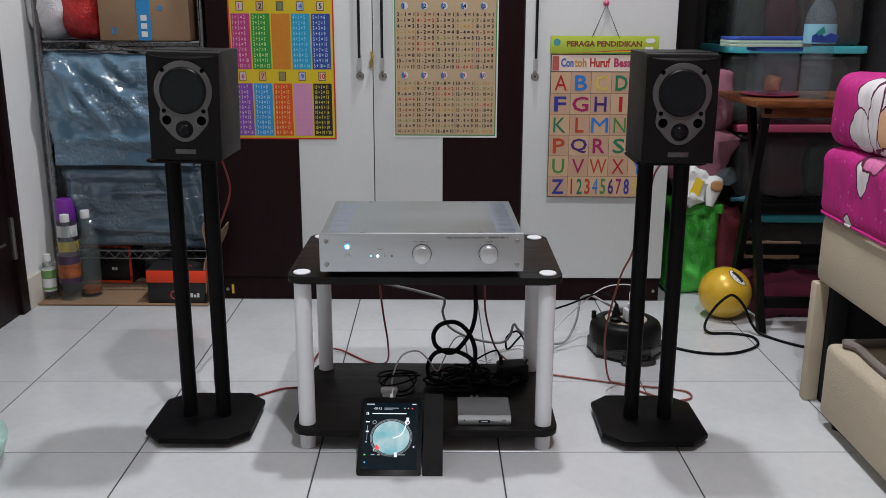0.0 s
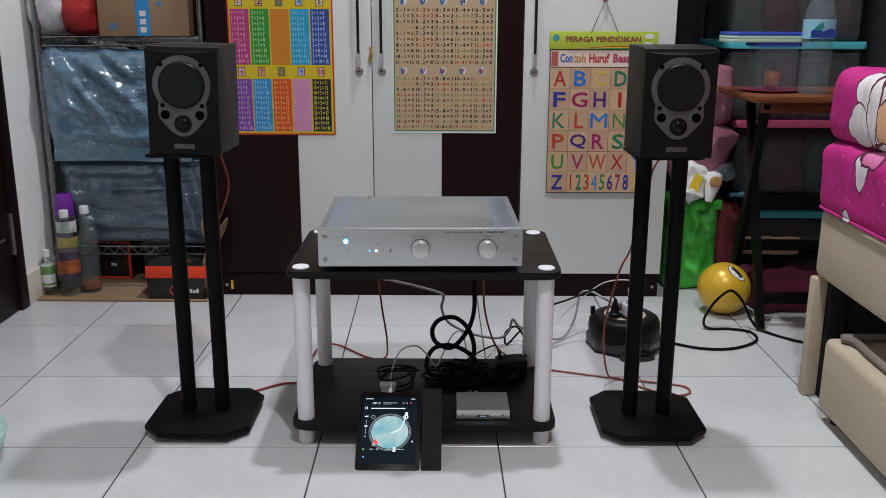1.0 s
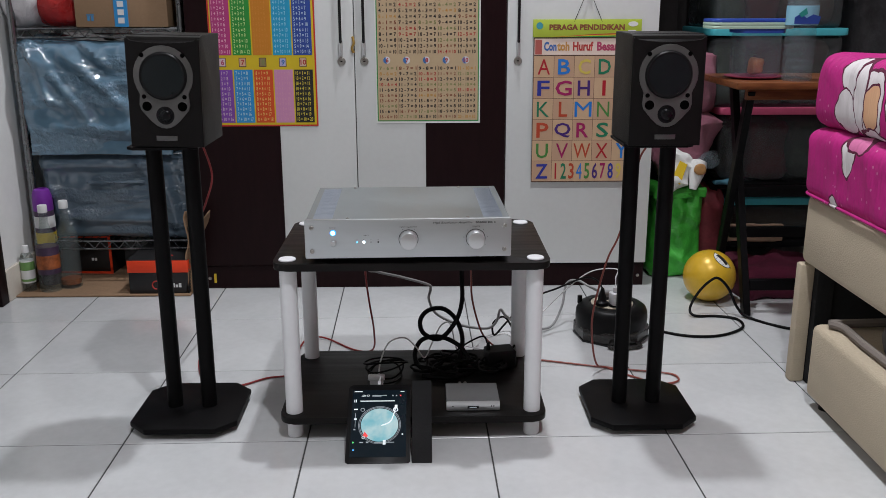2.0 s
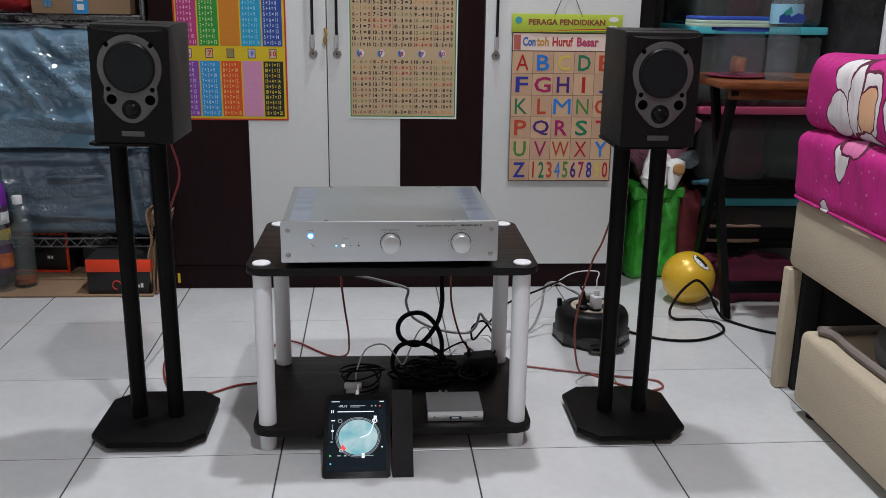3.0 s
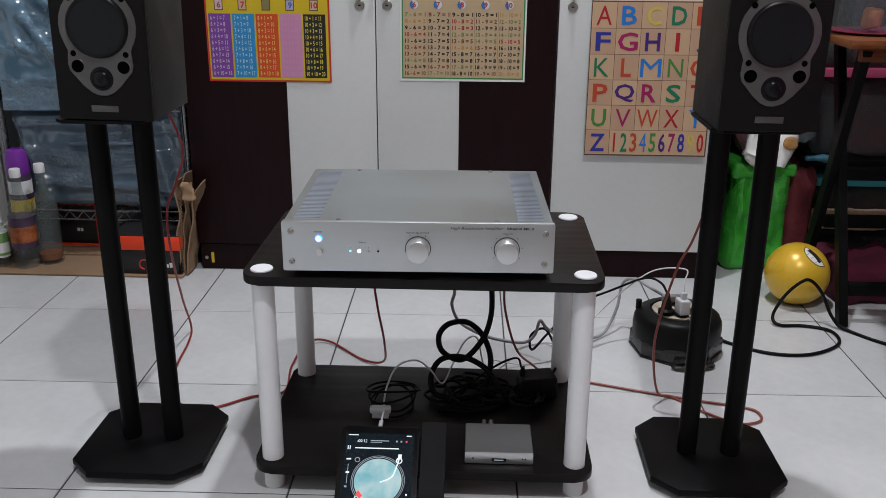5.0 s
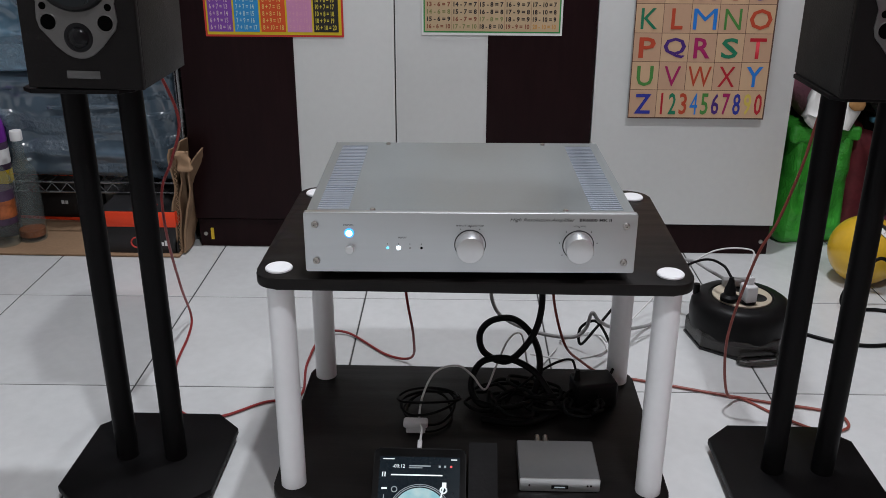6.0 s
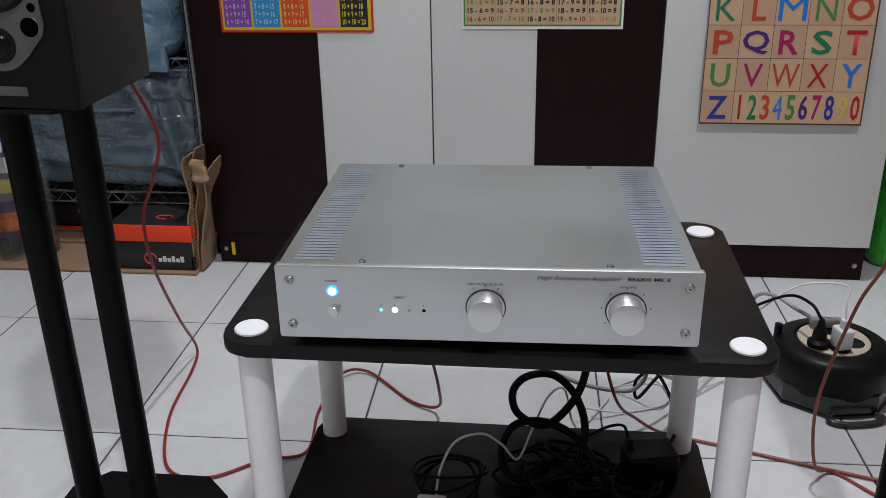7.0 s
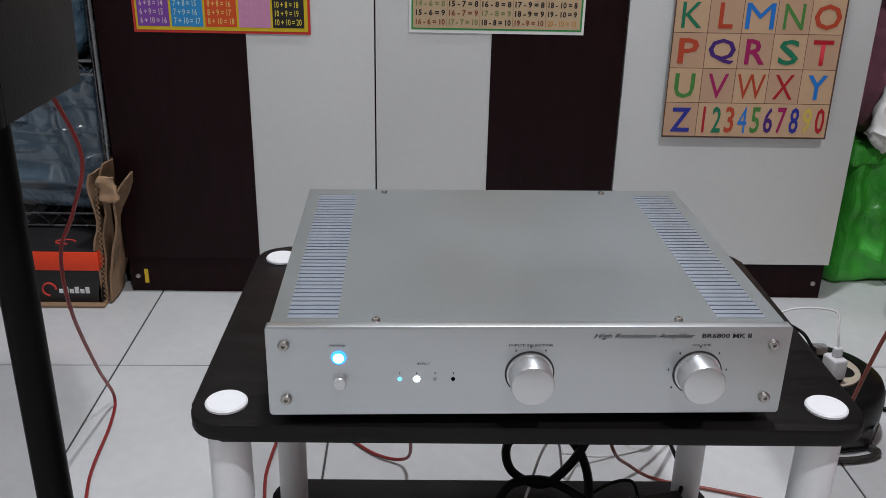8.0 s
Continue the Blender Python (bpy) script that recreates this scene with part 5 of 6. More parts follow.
dac = root("converter_box", pose(0.1265, 1.756, 0.0565, 0, 0, 0.3), "small silver digital converter with a tiny display, on the shelf", "converter")
part("case", prism(round_rect(-0.0595, 0.0595, 0.0015, 0.0245, 0.003, 4), 0.002, 0.098, "y", 0.001), M_DACSILVER, dac)
fp = part("front_plate", prism(round_rect(-0.0595, 0.0595, 0.0015, 0.0240, 0.003, 4), 0.0, 0.0018, "y", 0.0005), M_KNOB, dac)
part("display", B(-0.0125, 0.0125, -0.0008, -0.0002, 0.0065, 0.0125), M_BLACKGLOSS, fp, "tiny dark display")
part("display_text", B(-0.008, 0.008, -0.0013, -0.0009, 0.0085, 0.0105), M_UIDIM, fp)
for x in (-0.045, 0.041, 0.046):
    part("button", lathe([(0.0016, 0), (0.0014, 0.001), (0, 0.0012)], (x, 0, 0.012), 10, "y"), M_BLACKPL, fp)
for x in (-0.025, -0.012):
    part("plug", lathe([(0.005, -0.098), (0.005, -0.112), (0.004, -0.128)], (x, 0, 0.012), 12, "y"), M_STEEL, dac)

adp = root("power_adapter", pose(0.206, 2.015, 0.0565, 0, 0, 12), "black plug-in power adapter on the shelf", "power adapter")
part("body", soft_box(-0.036, 0.036, -0.027, 0.027, 0.0, 0.047, 0.006, 0.02), M_BLACKPL, adp)
part("strain_relief", lathe([(0.006, 0.0), (0.004, 0.02)], (-0.03, 0.0, 0.045), 10), M_BLACKPL, adp)

# ---- cables ----


def cable(name, pts, r, m, label, group="cables", per=10):
    return single(name, tube(pts, r, 8, per), m, label, "cable", group)


cable("speaker_cable", [(-0.50, 1.99, 0.672), (-0.506, 2.05, 0.62), (-0.497, 2.095, 0.53), (-0.518, 2.10, 0.46), (-0.545, 2.11, 0.40), (-0.560, 2.15, 0.30), (-0.595, 2.29, 0.135), (-0.617, 2.395, 0.018), (-0.606, 2.335, 0.004), (-0.588, 2.18, 0.004),
      (-0.535, 2.04, 0.004), (-0.462, 2.02, 0.004), (-0.388, 2.072, 0.004), (-0.325, 2.10, 0.004), (-0.333, 2.218, 0.004), (-0.318, 2.328, 0.012), (-0.270, 2.353, 0.006), (-0.178, 2.263, 0.004), (-0.125, 2.228, 0.018), (-0.116, 2.168, 0.095), (-0.124, 2.128, 0.19), (-0.131, 2.113, 0.28), (-0.130, 2.090, 0.43)], 0.0026, M_REDWIRE, "red two-core speaker cable trailing over the tiles")
cable("speaker_cable", [(0.53, 1.96, 0.672), (0.556, 2.05, 0.61), (0.543, 2.073, 0.565), (0.528, 2.078, 0.467), (0.502, 2.078, 0.37), (0.477, 2.078, 0.31), (0.450, 2.078, 0.19), (0.449, 2.088, 0.11), (0.466, 2.098, 0.025), (0.502, 2.118, 0.004), (0.555, 2.058, 0.004), (0.614, 2.014, 0.004), (0.662, 2.028, 0.004),
      (0.665, 2.066, 0.004), (0.631, 2.086, 0.004), (0.553, 2.106, 0.004), (0.439, 2.141, 0.004), (0.331, 2.177, 0.004), (0.252, 2.198, 0.006), (0.204, 2.178, 0.045), (0.168, 2.138, 0.10), (0.143, 2.128, 0.19), (0.138, 2.113, 0.27), (0.132, 2.090, 0.43)], 0.0026, M_COPPER, "red-brown two-core speaker cable looped on the tiles")
cable("signal_cable", [(-0.158, 2.093, 0.43), (-0.133, 2.128, 0.29), (-0.103, 2.158, 0.262), (-0.040, 2.178, 0.240), (0.027, 2.178, 0.220), (0.035, 2.178, 0.207), (0.030, 2.178, 0.180), (0.045, 2.178, 0.143), (0.082, 2.178, 0.118), (0.132, 2.178, 0.101), (0.187, 2.178, 0.096), (0.210, 2.178, 0.115), (0.220, 2.178, 0.148), (0.237, 2.188, 0.125),
      (0.282, 2.258, 0.075), (0.352, 2.378, 0.018), (0.397, 2.428, 0.012), (0.430, 2.468, 0.06), (0.444, 2.488, 0.12), (0.472, 2.468, 0.137), (0.502, 2.438, 0.128), (0.530, 2.423, 0.116)], 0.0036, M_GREYWIRE, "grey round power cable running to the cable reel")
cable("power_cable", [(0.102, 2.090, 0.43), (0.111, 2.078, 0.36), (0.112, 2.058, 0.28), (0.112, 2.038, 0.22), (0.096, 2.028, 0.17), (0.057, 2.028, 0.125), (0.017, 2.038, 0.135), (0.008, 2.048, 0.165), (0.027, 2.048, 0.192), (0.065, 2.048, 0.197), (0.097, 2.038, 0.172), (0.113, 2.028, 0.125), (0.102, 1.998, 0.080), (0.072, 1.978, 0.066),
      (0.012, 1.978, 0.068), (-0.006, 2.008, 0.090), (0.012, 2.028, 0.122), (0.057, 2.028, 0.130), (0.102, 2.018, 0.112), (0.127, 1.998, 0.085), (0.142, 1.968, 0.066), (0.082, 1.928, 0.064), (0.012, 1.938, 0.064)], 0.0058, M_BLACKWIRE, "thick black mains cable looped over the shelf")
rngk = random.Random(12)
for k in range(9):
    cx, cy = 0.022 + 0.020 * k, 2.005 + rngk.uniform(-0.035, 0.03)
    loop = []
    ph = rngk.uniform(0, 6)
    for j in range(14):
        a = ph + j * 0.62
        rr = 0.034 + 0.014 * math.sin(j * 1.3 + k)
        loop.append((cx + rr * 1.25 * math.cos(a), cy + rr * 0.9 * math.sin(a), 0.0605 + 0.004 * k % 0.02 + 0.010 * abs(math.sin(j * 0.8 + k))))
    cable("coiled_cable", loop, 0.0030, M_BLACKWIRE, "tangled thin black cable lying on the shelf", "coiled cables", 6)
for k in range(4):
    loop = []
    for j in range(12):
        a = 0.7 * j + k
        loop.append((-0.076 + (0.038 + 0.005 * k) * math.cos(a), 1.955 + (0.052 - 0.005 * k) * math.sin(a), 0.0605 + 0.010 * k + 0.016 * max(0, math.sin(a + k))))
    cable("coiled_cable", loop, 0.0022, M_BLACKWIRE, "loops of thin black cable on the shelf", "coiled cables", 6)
cable("adapter_cable", [(0.174, 2.013, 0.118), (0.167, 2.028, 0.130), (0.142, 2.038, 0.118), (0.107, 2.028, 0.100), (0.072, 2.008, 0.08), (0.032, 1.978, 0.066)], 0.0022, M_BLACKWIRE, "thin black adapter cable arching over the shelf")
cable("charging_cable", [(-0.083, 1.788, 0.108), (-0.082, 1.83, 0.110), (-0.086, 1.88, 0.085), (-0.091, 1.915, 0.075), (-0.086, 1.93, 0.110), (-0.066, 1.94, 0.150), (-0.030, 1.95, 0.158), (-0.004, 1.97, 0.128), (0.018, 1.99, 0.09), (0.036, 2.03, 0.11), (0.06, 2.08, 0.14), (0.085, 2.12, 0.13), (0.10, 2.14, 0.06), (0.12, 2.20, 0.01), (0.17, 2.30, 0.004)], 0.0018, M_WHITEWIRE, "thin white charging cable arching from the tablet")
dong = root("cable_adapter", pose(-0.096, 1.905, 0.0575, 0, 0, 0), "small white cable adapter on the shelf", "cable adapter")
part("body", soft_box(-0.020, 0.020, -0.009, 0.009, 0.012, 0.024, 0.004, 0.01), M_WHITEPL, dong)
part("clip", soft_box(-0.016, 0.016, -0.004, 0.004, 0.0, 0.0125, 0.002, 0.01), M_WHITEPL, dong)
plug = single("cable_plug", soft_box(-0.0865, -0.0795, 1.787, 1.806, 0.104, 0.111, 0.002, 0.01), M_WHITEPL, "white charging plug in the top of the tablet", "plug")
cable("power_cable", [(0.222, 2.033, 0.075), (0.250, 2.078, 0.09), (0.252, 2.148, 0.10), (0.232, 2.198, 0.12), (0.204, 2.208, 0.10), (0.207, 2.208, 0.065), (0.242, 2.238, 0.09), (0.312, 2.318, 0.128), (0.402, 2.398, 0.135), (0.482, 2.418, 0.160), (0.510, 2.372, 0.168), (0.523, 2.347, 0.152)], 0.0028, M_BLACKWIRE, "black mains cable plugged into the reel")
cable("usb_cable", [(0.559, 2.336, 0.158), (0.561, 2.350, 0.180), (0.572, 2.398, 0.192), (0.502, 2.428, 0.175), (0.422, 2.408, 0.12), (0.342, 2.358, 0.06), (0.282, 2.308, 0.02), (0.252, 2.278, 0.05), (0.212, 2.308, 0.03), (0.182, 2.338, 0.005), (0.252, 2.378, 0.004), (0.272, 2.298, 0.004), (0.192, 2.258, 0.004), (0.112, 2.228, 0.03)], 0.0017, M_WHITEWIRE, "thin white cable running from a charger")
cable("extension_cord", [(0.657, 2.413, 0.03), (0.682, 2.408, 0.006), (0.772, 2.348, 0.0045), (0.870, 2.346, 0.0045), (0.957, 2.408, 0.0045), (0.967, 2.483, 0.0045), (0.912, 2.513, 0.0045), (0.847, 2.513, 0.006), (0.835, 2.530, 0.025), (0.862, 2.543, 0.072), (0.897, 2.546, 0.108), (0.922, 2.546, 0.115), (0.952, 2.538, 0.085), (0.977, 2.518, 0.03), (1.007, 2.493, 0.006), (1.089, 2.403, 0.0045), (1.232, 2.338, 0.0045)], 0.0042, M_BLACKWIRE, "black extension cord snaking over the tiles")

# ---- cable reel ----
reel = root("cable_reel", pose(0.559, 2.376, 0, 0, 0, 10), "round black extension reel with a cream socket face", "cable reel")
M_SKIRTPL = glass_mat("smoky_translucent_plastic", (0.045, 0.042, 0.040), 0.25, 0.30, (0.45, 0.43, 0.42))
part("drum", lathe([(0.0, 0.020), (0.090, 0.020), (0.0985, 0.026), (0.1020, 0.040), (0.1030, 0.062), (0.1015, 0.078), (0.0960, 0.090), (0.0860, 0.0965), (0.070, 0.0985), (0.066, 0.0985), (0.064, 0.096), (0.0, 0.096)], n=56), M_BLACKPL, reel, "black rounded drum top")


def eight(r):
    return [(r * math.cos(radians(22.5 + 45 * k)), r * math.sin(radians(22.5 + 45 * k))) for k in range(8)]


part("skirt", prism(eight(0.1075), 0.006, 0.040, "z", 0.003), M_SKIRTPL, reel, "smoky translucent eight-sided skirt")
part("base", prism(eight(0.1090), 0.0, 0.0058, "z", 0.0015), M_SMOKE, reel)
grip = [(-0.040, -0.100, 0.006), (-0.046, -0.114, 0.006), (-0.030, -0.124, 0.006), (0.0, -0.127, 0.006), (0.030, -0.124, 0.006), (0.046, -0.114, 0.006), (0.040, -0.100, 0.006)]
part("handle", tube(grip, 0.0055, 8), M_SKIRTPL, reel, "smoky translucent carrying handle")
face = part("socket_face", lathe([(0.060, 0.0955), (0.060, 0.0990), (0.057, 0.1005), (0, 0.1005)], n=36), M_CREAMPL, reel, "cream plastic socket face")
for k in range(3):
    a = radians(200 + 120 * k)
    sk = part("socket", lathe([(0.020, 0.1006), (0.0195, 0.1012), (0.0185, 0.1012), (0.018, 0.1009), (0, 0.1008)], (0.031 * math.cos(a), 0.031 * math.sin(a), 0), 22), M_BLACKPL, face)
part("indicator", lathe([(0.004, 0.1006), (0.003, 0.1022), (0, 0.1024)], (0.0, -0.004, 0), 12), M_REDLAMP, face, "small red indicator light")
part("crank", lathe([(0.007, 0.09), (0.007, 0.112), (0.0, 0.114)], (-0.083, 0.040, 0), 14), M_BLACKPL, reel)
pl = root("mains_plug", pose(0.524, 2.345, 0.1022), "black moulded mains plug standing in the reel", "plug")
part("body", lathe([(0.0185, 0.0), (0.0185, 0.008), (0.0125, 0.013), (0.0115, 0.026), (0.008, 0.034), (0.0045, 0.050)], n=18), M_BLACKPL, pl)
usb = root("usb_charger", pose(0.558, 2.335, 0.1022, 0, 0, 15), "white usb charger block plugged into the reel", "charger")
part("body", soft_box(-0.0125, 0.0125, -0.016, 0.016, 0.004, 0.040, 0.004, 0.015), M_WHITEPL, usb)
part("skirt", lathe([(0.017, 0.0), (0.017, 0.0045)], n=20), M_BLACKPL, usb)
part("plug", soft_box(-0.006, 0.008, -0.005, 0.005, 0.0405, 0.056, 0.002, 0.01), M_WHITEPL, usb)
gp = root("mains_plug", pose(0.557, 2.415, 0.1022), "grey flat mains plug in the reel", "plug")
part("body", soft_box(-0.030, 0.024, -0.008, 0.008, 0.0, 0.018, 0.004, 0.015), M_GREYWIRE, gp)

# ---- ball, bags and folding table ----
ball = root("ball", BACK @ pose(0.948, 2.680, 0.085), "shiny yellow inflatable ball with a small printed patch", "ball")
part("skin", lathe([(0.085 * math.sin(math.pi * k / 24), -0.085 * math.cos(math.pi * k / 24)) for k in range(25)], n=40), M_BALL, ball)


def ball_print(name, outline, m, r, rows=5):
    """A flat outline in the tangent plane at one spot, wrapped onto the ball."""
    d = Vector((0.235, -0.585, 0.776)).normalized()
    e1 = Vector((0.49, -0.39, -0.56))
    e1 = (e1 - d * e1.dot(d)).normalized()
    e2 = e1.cross(d)
    ca, cb = sum(p[0] for p in outline) / len(outline), sum(p[1] for p in outline) / len(outline)
    bm = bmesh.new()
    rings = []
    for j in range(1, rows + 1):
        f = j / rows
        rings.append([bm.verts.new((d + e1 * ((ca + (a - ca) * f) / 0.085) + e2 * ((cb + (c - cb) * f) / 0.085)).normalized() * r) for a, c in outline])
    n = len(outline)
    mid = bm.verts.new((d + e1 * (ca / 0.085) + e2 * (cb / 0.085)).normalized() * r)
    for i in range(n):
        bm.faces.new((mid, rings[0][i], rings[0][(i + 1) % n]))
        for p, q in zip(rings, rings[1:]):
            bm.faces.new((p[i], q[i], q[(i + 1) % n], p[(i + 1) % n]))
    bmesh.ops.recalc_face_normals(bm, faces=bm.faces)
    if any(f.normal.dot(f.calc_center_median()) < 0 for f in bm.faces):
        bmesh.ops.reverse_faces(bm, faces=[f for f in bm.faces if f.normal.dot(f.calc_center_median()) < 0])
    return part(name, bm, m, ball)


def half_moon(w, h, inset=0.0):
    top = [(-w + 2 * w * k / 8, -0.012) for k in range(9)]
    bow = [(w * math.cos(math.pi * k / 10), -0.012 + h * math.sin(math.pi * k / 10)) for k in range(1, 10)]
    return top + bow


def strip(a0, b0, a1, b1, w):
    dx, dy = a1 - a0, b1 - b0
    ln = math.hypot(dx, dy)
    ox, oy = -dy / ln * w, dx / ln * w
    k = [i / 4 for i in range(5)]
    return [(a0 + dx * f + ox, b0 + dy * f + oy) for f in k] + [(a0 + dx * f - ox, b0 + dy * f - oy) for f in reversed(k)]


ball_print("printed_patch", half_moon(0.0375, 0.0300), M_BLACKCARD, 0.0854)
ball_print("printed_patch", [(a, c + 0.001) for a, c in half_moon(0.0350, 0.0270)], M_PAPER, 0.0857)
ball_print("printed_bar", strip(-0.024, -0.006, 0.022, -0.004, 0.0058), M_BLACKCARD, 0.0860)
for q in (-0.016, 0.0, 0.016):
    ball_print("printed_line", strip(q, -0.010, q * 0.9, 0.012, 0.0005), M_BLACKCARD, 0.0859)
ball_print("printed_line", strip(-0.041, -0.0125, 0.043, -0.0125, 0.0008), M_BLACKCARD, 0.0859)

folds = [(0.85, 0.33, 0.835, 0.02, 0.016, 0.012), (0.895, 0.34, 0.93, 0.05, 0.018, 0.014), (0.955, 0.33, 0.945, 0.10, 0.014, 0.010), (0.83, 0.22, 0.90, 0.16, 0.012, 0.012), (0.91, 0.25, 0.985, 0.20, 0.014, 0.012), (0.86, 0.10, 0.97, 0.04, 0.012, 0.012), (0.975, 0.30, 0.985, 0.05, 0.014, 0.012)]
green = root("green_bag", BACK @ pose(0, 0, 0), "bright green fabric carrier bag stuffed with things", "bag")
part("body", soft_box(0.815, 0.992, 2.928, 3.17, 0.0, 0.325, 0.035, 0.007, 0.008, 5.0, 4.0, 0.006, False, creases(folds, 2.928)), M_GREENBAG, green)
part("fold", soft_box(0.818, 0.996, 2.918, 3.10, 0.292, 0.332, 0.010, 0.008, 0.010, 8.0, 1.0, 0.010), M_GREENBAG, green)
single("pink_bag", bulge(0.838, 1.035, 2.94, 3.20, 0.325, 0.62, 2.4, 50, 34, 0.03, 6.0, 7.0, True, 0.03), M_PINKBAG, "crumpled pink plastic bag on top of a green bag", "bag", m=BACK)
single("pink_bag", bulge(0.890, 1.030, 2.95, 3.20, 0.565, 0.775, 2.4, 50, 34, 0.025, 7.0, 2.0, True, 0.03), M_PINKBAG, "crumpled pale pink checked bag", "bag", m=BACK)
snack = root("snack_packet", BACK @ pose(0.866, 2.900, 0.330, -8, 16, 0), "white and yellow snack packet sticking out of a bag", "packet")
part("packet", bulge(-0.044, 0.044, -0.018, 0.018, 0.0, 0.135, 2.6, 40, 30, 0.010, 22, 3, False, 0.010), M_PAPER, snack)
part("print", prism([(-0.018, 0.03), (0.016, 0.022), (0.020, 0.095), (-0.008, 0.10)], -0.0230, -0.0205, "y"), M_YELLOWPR, snack, "yellow printed patch")
jar = root("snack_cup", BACK @ pose(0.938, 2.895, 0.330, -12, 12, 0), "clear wrapped cup of brown biscuits", "packet")
part("cup", lathe([(0.012, 0.0), (0.026, 0.050), (0.031, 0.080), (0.027, 0.100), (0.0, 0.108)], n=24), M_PAPER, jar)
part("biscuit", bulge(-0.020, 0.020, -0.036, -0.022, 0.050, 0.086, 2.2, 20, 12, 0.003, 40, 3, False, 0.003), mat("brown_biscuit", (0.42, 0.22, 0.08), 0.7, var=0.3, scale=60), jar)
part("film", bulge(0.010, 0.065, -0.035, 0.02, 0.075, 0.14, 2.2, 24, 16, 0.012, 20, 3, False, 0.012), M_PET, jar, "shiny clear film")

ON_TABLE = Matrix.Translation((-0.008, 0, 0.020))
ft = root("folding_table", pose(0, 0, 0), "folding table with a reddish brown top and black crossed legs", "folding table")
part("tabletop", prism(round_rect(0.915, 1.48, 2.495, 2.86, 0.012, 4), 0.693, 0.712, "z", 0.002), M_TABLEWOOD, ft)
part("apron", B(0.955, 1.44, 2.53, 2.55, 0.660, 0.6925, 0.002), M_TABLEWOOD, ft)


def leg_bar(xa, ya, xb, yb, top=0.690):
    """A flat bar from the floor up to the underside of the top."""
    bm = bmesh.new()
    d = Vector((xb - xa, yb - ya, top)).normalized()
    s = Vector((0, -d.z, d.y)).normalized() * 0.017
    w = 0.011
    ring = []
    for x, y, z in ((xa, ya, 0.0), (xb, yb, top)):
        for dx, k in ((-w, -1), (w, -1), (w, 1), (-w, 1)):
            ring.append(bm.verts.new((x + dx, y + s.y * k, min(0.692, max(0.0, z + s.z * k)))))
    bm.faces.new(ring[:4])
    bm.faces.new(ring[4:])
    for i in range(4):
        j = (i + 1) % 4
        bm.faces.new((ring[i], ring[j], ring[4 + j], ring[4 + i]))
    bmesh.ops.bevel(bm, geom=list(bm.edges), offset=0.002, segments=1, affect="EDGES")
    return part("leg", bm, M_BLACKMETAL, ft)


for shift in (0.0, 0.435):
    leg_bar(1.006 + shift, 2.52, 1.016 + shift, 2.83)
    leg_bar(1.012 + shift, 2.85, 0.968 + shift, 2.54)
for y, z in ((2.69, 0.358), (2.56, 0.090), (2.77, 0.205)):
    part("stretcher", B(1.020, 1.430, y - 0.011, y + 0.011, z - 0.017, z + 0.017, 0.003), M_BLACKMETAL, ft)

wb = root("water_bottle", ON_TABLE @ pose(1.120, 2.575, 0.692), "clear plastic water bottle with a blue label", "bottle")
prof = [(0.0, 0.004), (0.038, 0.0), (0.043, 0.006)]
for k in range(7):
    z = 0.018 + 0.020 * k
    prof += [(0.0435, z), (0.0415, z + 0.006), (0.0415, z + 0.010), (0.0435, z + 0.016)]
prof += [(0.0435, 0.165), (0.0435, 0.215), (0.041, 0.235), (0.030, 0.265), (0.016, 0.285), (0.0135, 0.292), (0.0135, 0.305)]
part("bottle", lathe(prof, n=32), M_PET, wb)
lb = part("label", lathe([(0.0440, 0.158), (0.0445, 0.158), (0.0445, 0.212), (0.0440, 0.212)], n=32), flat_mat("pale_blue_label", (0.25, 0.50, 0.62)), wb, "pale blue printed label")
part("label_wave", prism([(-0.040, 0.162), (0.030, 0.162), (0.034, 0.182), (0.012, 0.188), (-0.006, 0.178), (-0.024, 0.190), (-0.040, 0.180)], -0.0475, -0.0450, "y"), flat_mat("deep_blue_wave", (0.02, 0.06, 0.30)), lb)
part("label_leaf", prism([(-0.030, 0.190), (-0.010, 0.206), (-0.004, 0.190), (-0.022, 0.180)], -0.0485, -0.0476, "y"), flat_mat("teal_leaf", (0.02, 0.28, 0.24)), lb)
part("cap", lathe([(0.0150, 0.292), (0.0155, 0.294), (0.0155, 0.310), (0.0145, 0.312), (0, 0.312)], n=22), M_BLUELID, wb)

fb = root("food_box", ON_TABLE @ pose(1.025, 2.665, 0.692), "clear plastic food box with a blue lid on a pink plate", "food box")
part("box", soft_box(-0.062, 0.062, -0.055, 0.055, 0.008, 0.137, 0.015, 0.03), M_PET, fb)
part("lid", prism(round_rect(-0.068, 0.068, -0.060, 0.060, 0.016, 5), 0.134, 0.146, "z", 0.003), M_BLUELID, fb)
part("contents", soft_box(-0.014, 0.020, -0.030, 0.010, 0.012, 0.060, 0.010, 0.01, 0.008, 18, 3), mat("orange_brown_snacks", (0.42, 0.17, 0.08), 0.6, var=0.4, scale=40), fb)
plt_ = single("plate", lathe([(0.0, 0.0), (0.055, 0.0), (0.085, 0.006), (0.086, 0.008), (0.055, 0.003), (0.0, 0.003)], (1.025, 2.665, 0.6925), 32), M_PINKLID, "flat pink plastic plate under a food box", "plate", m=ON_TABLE)
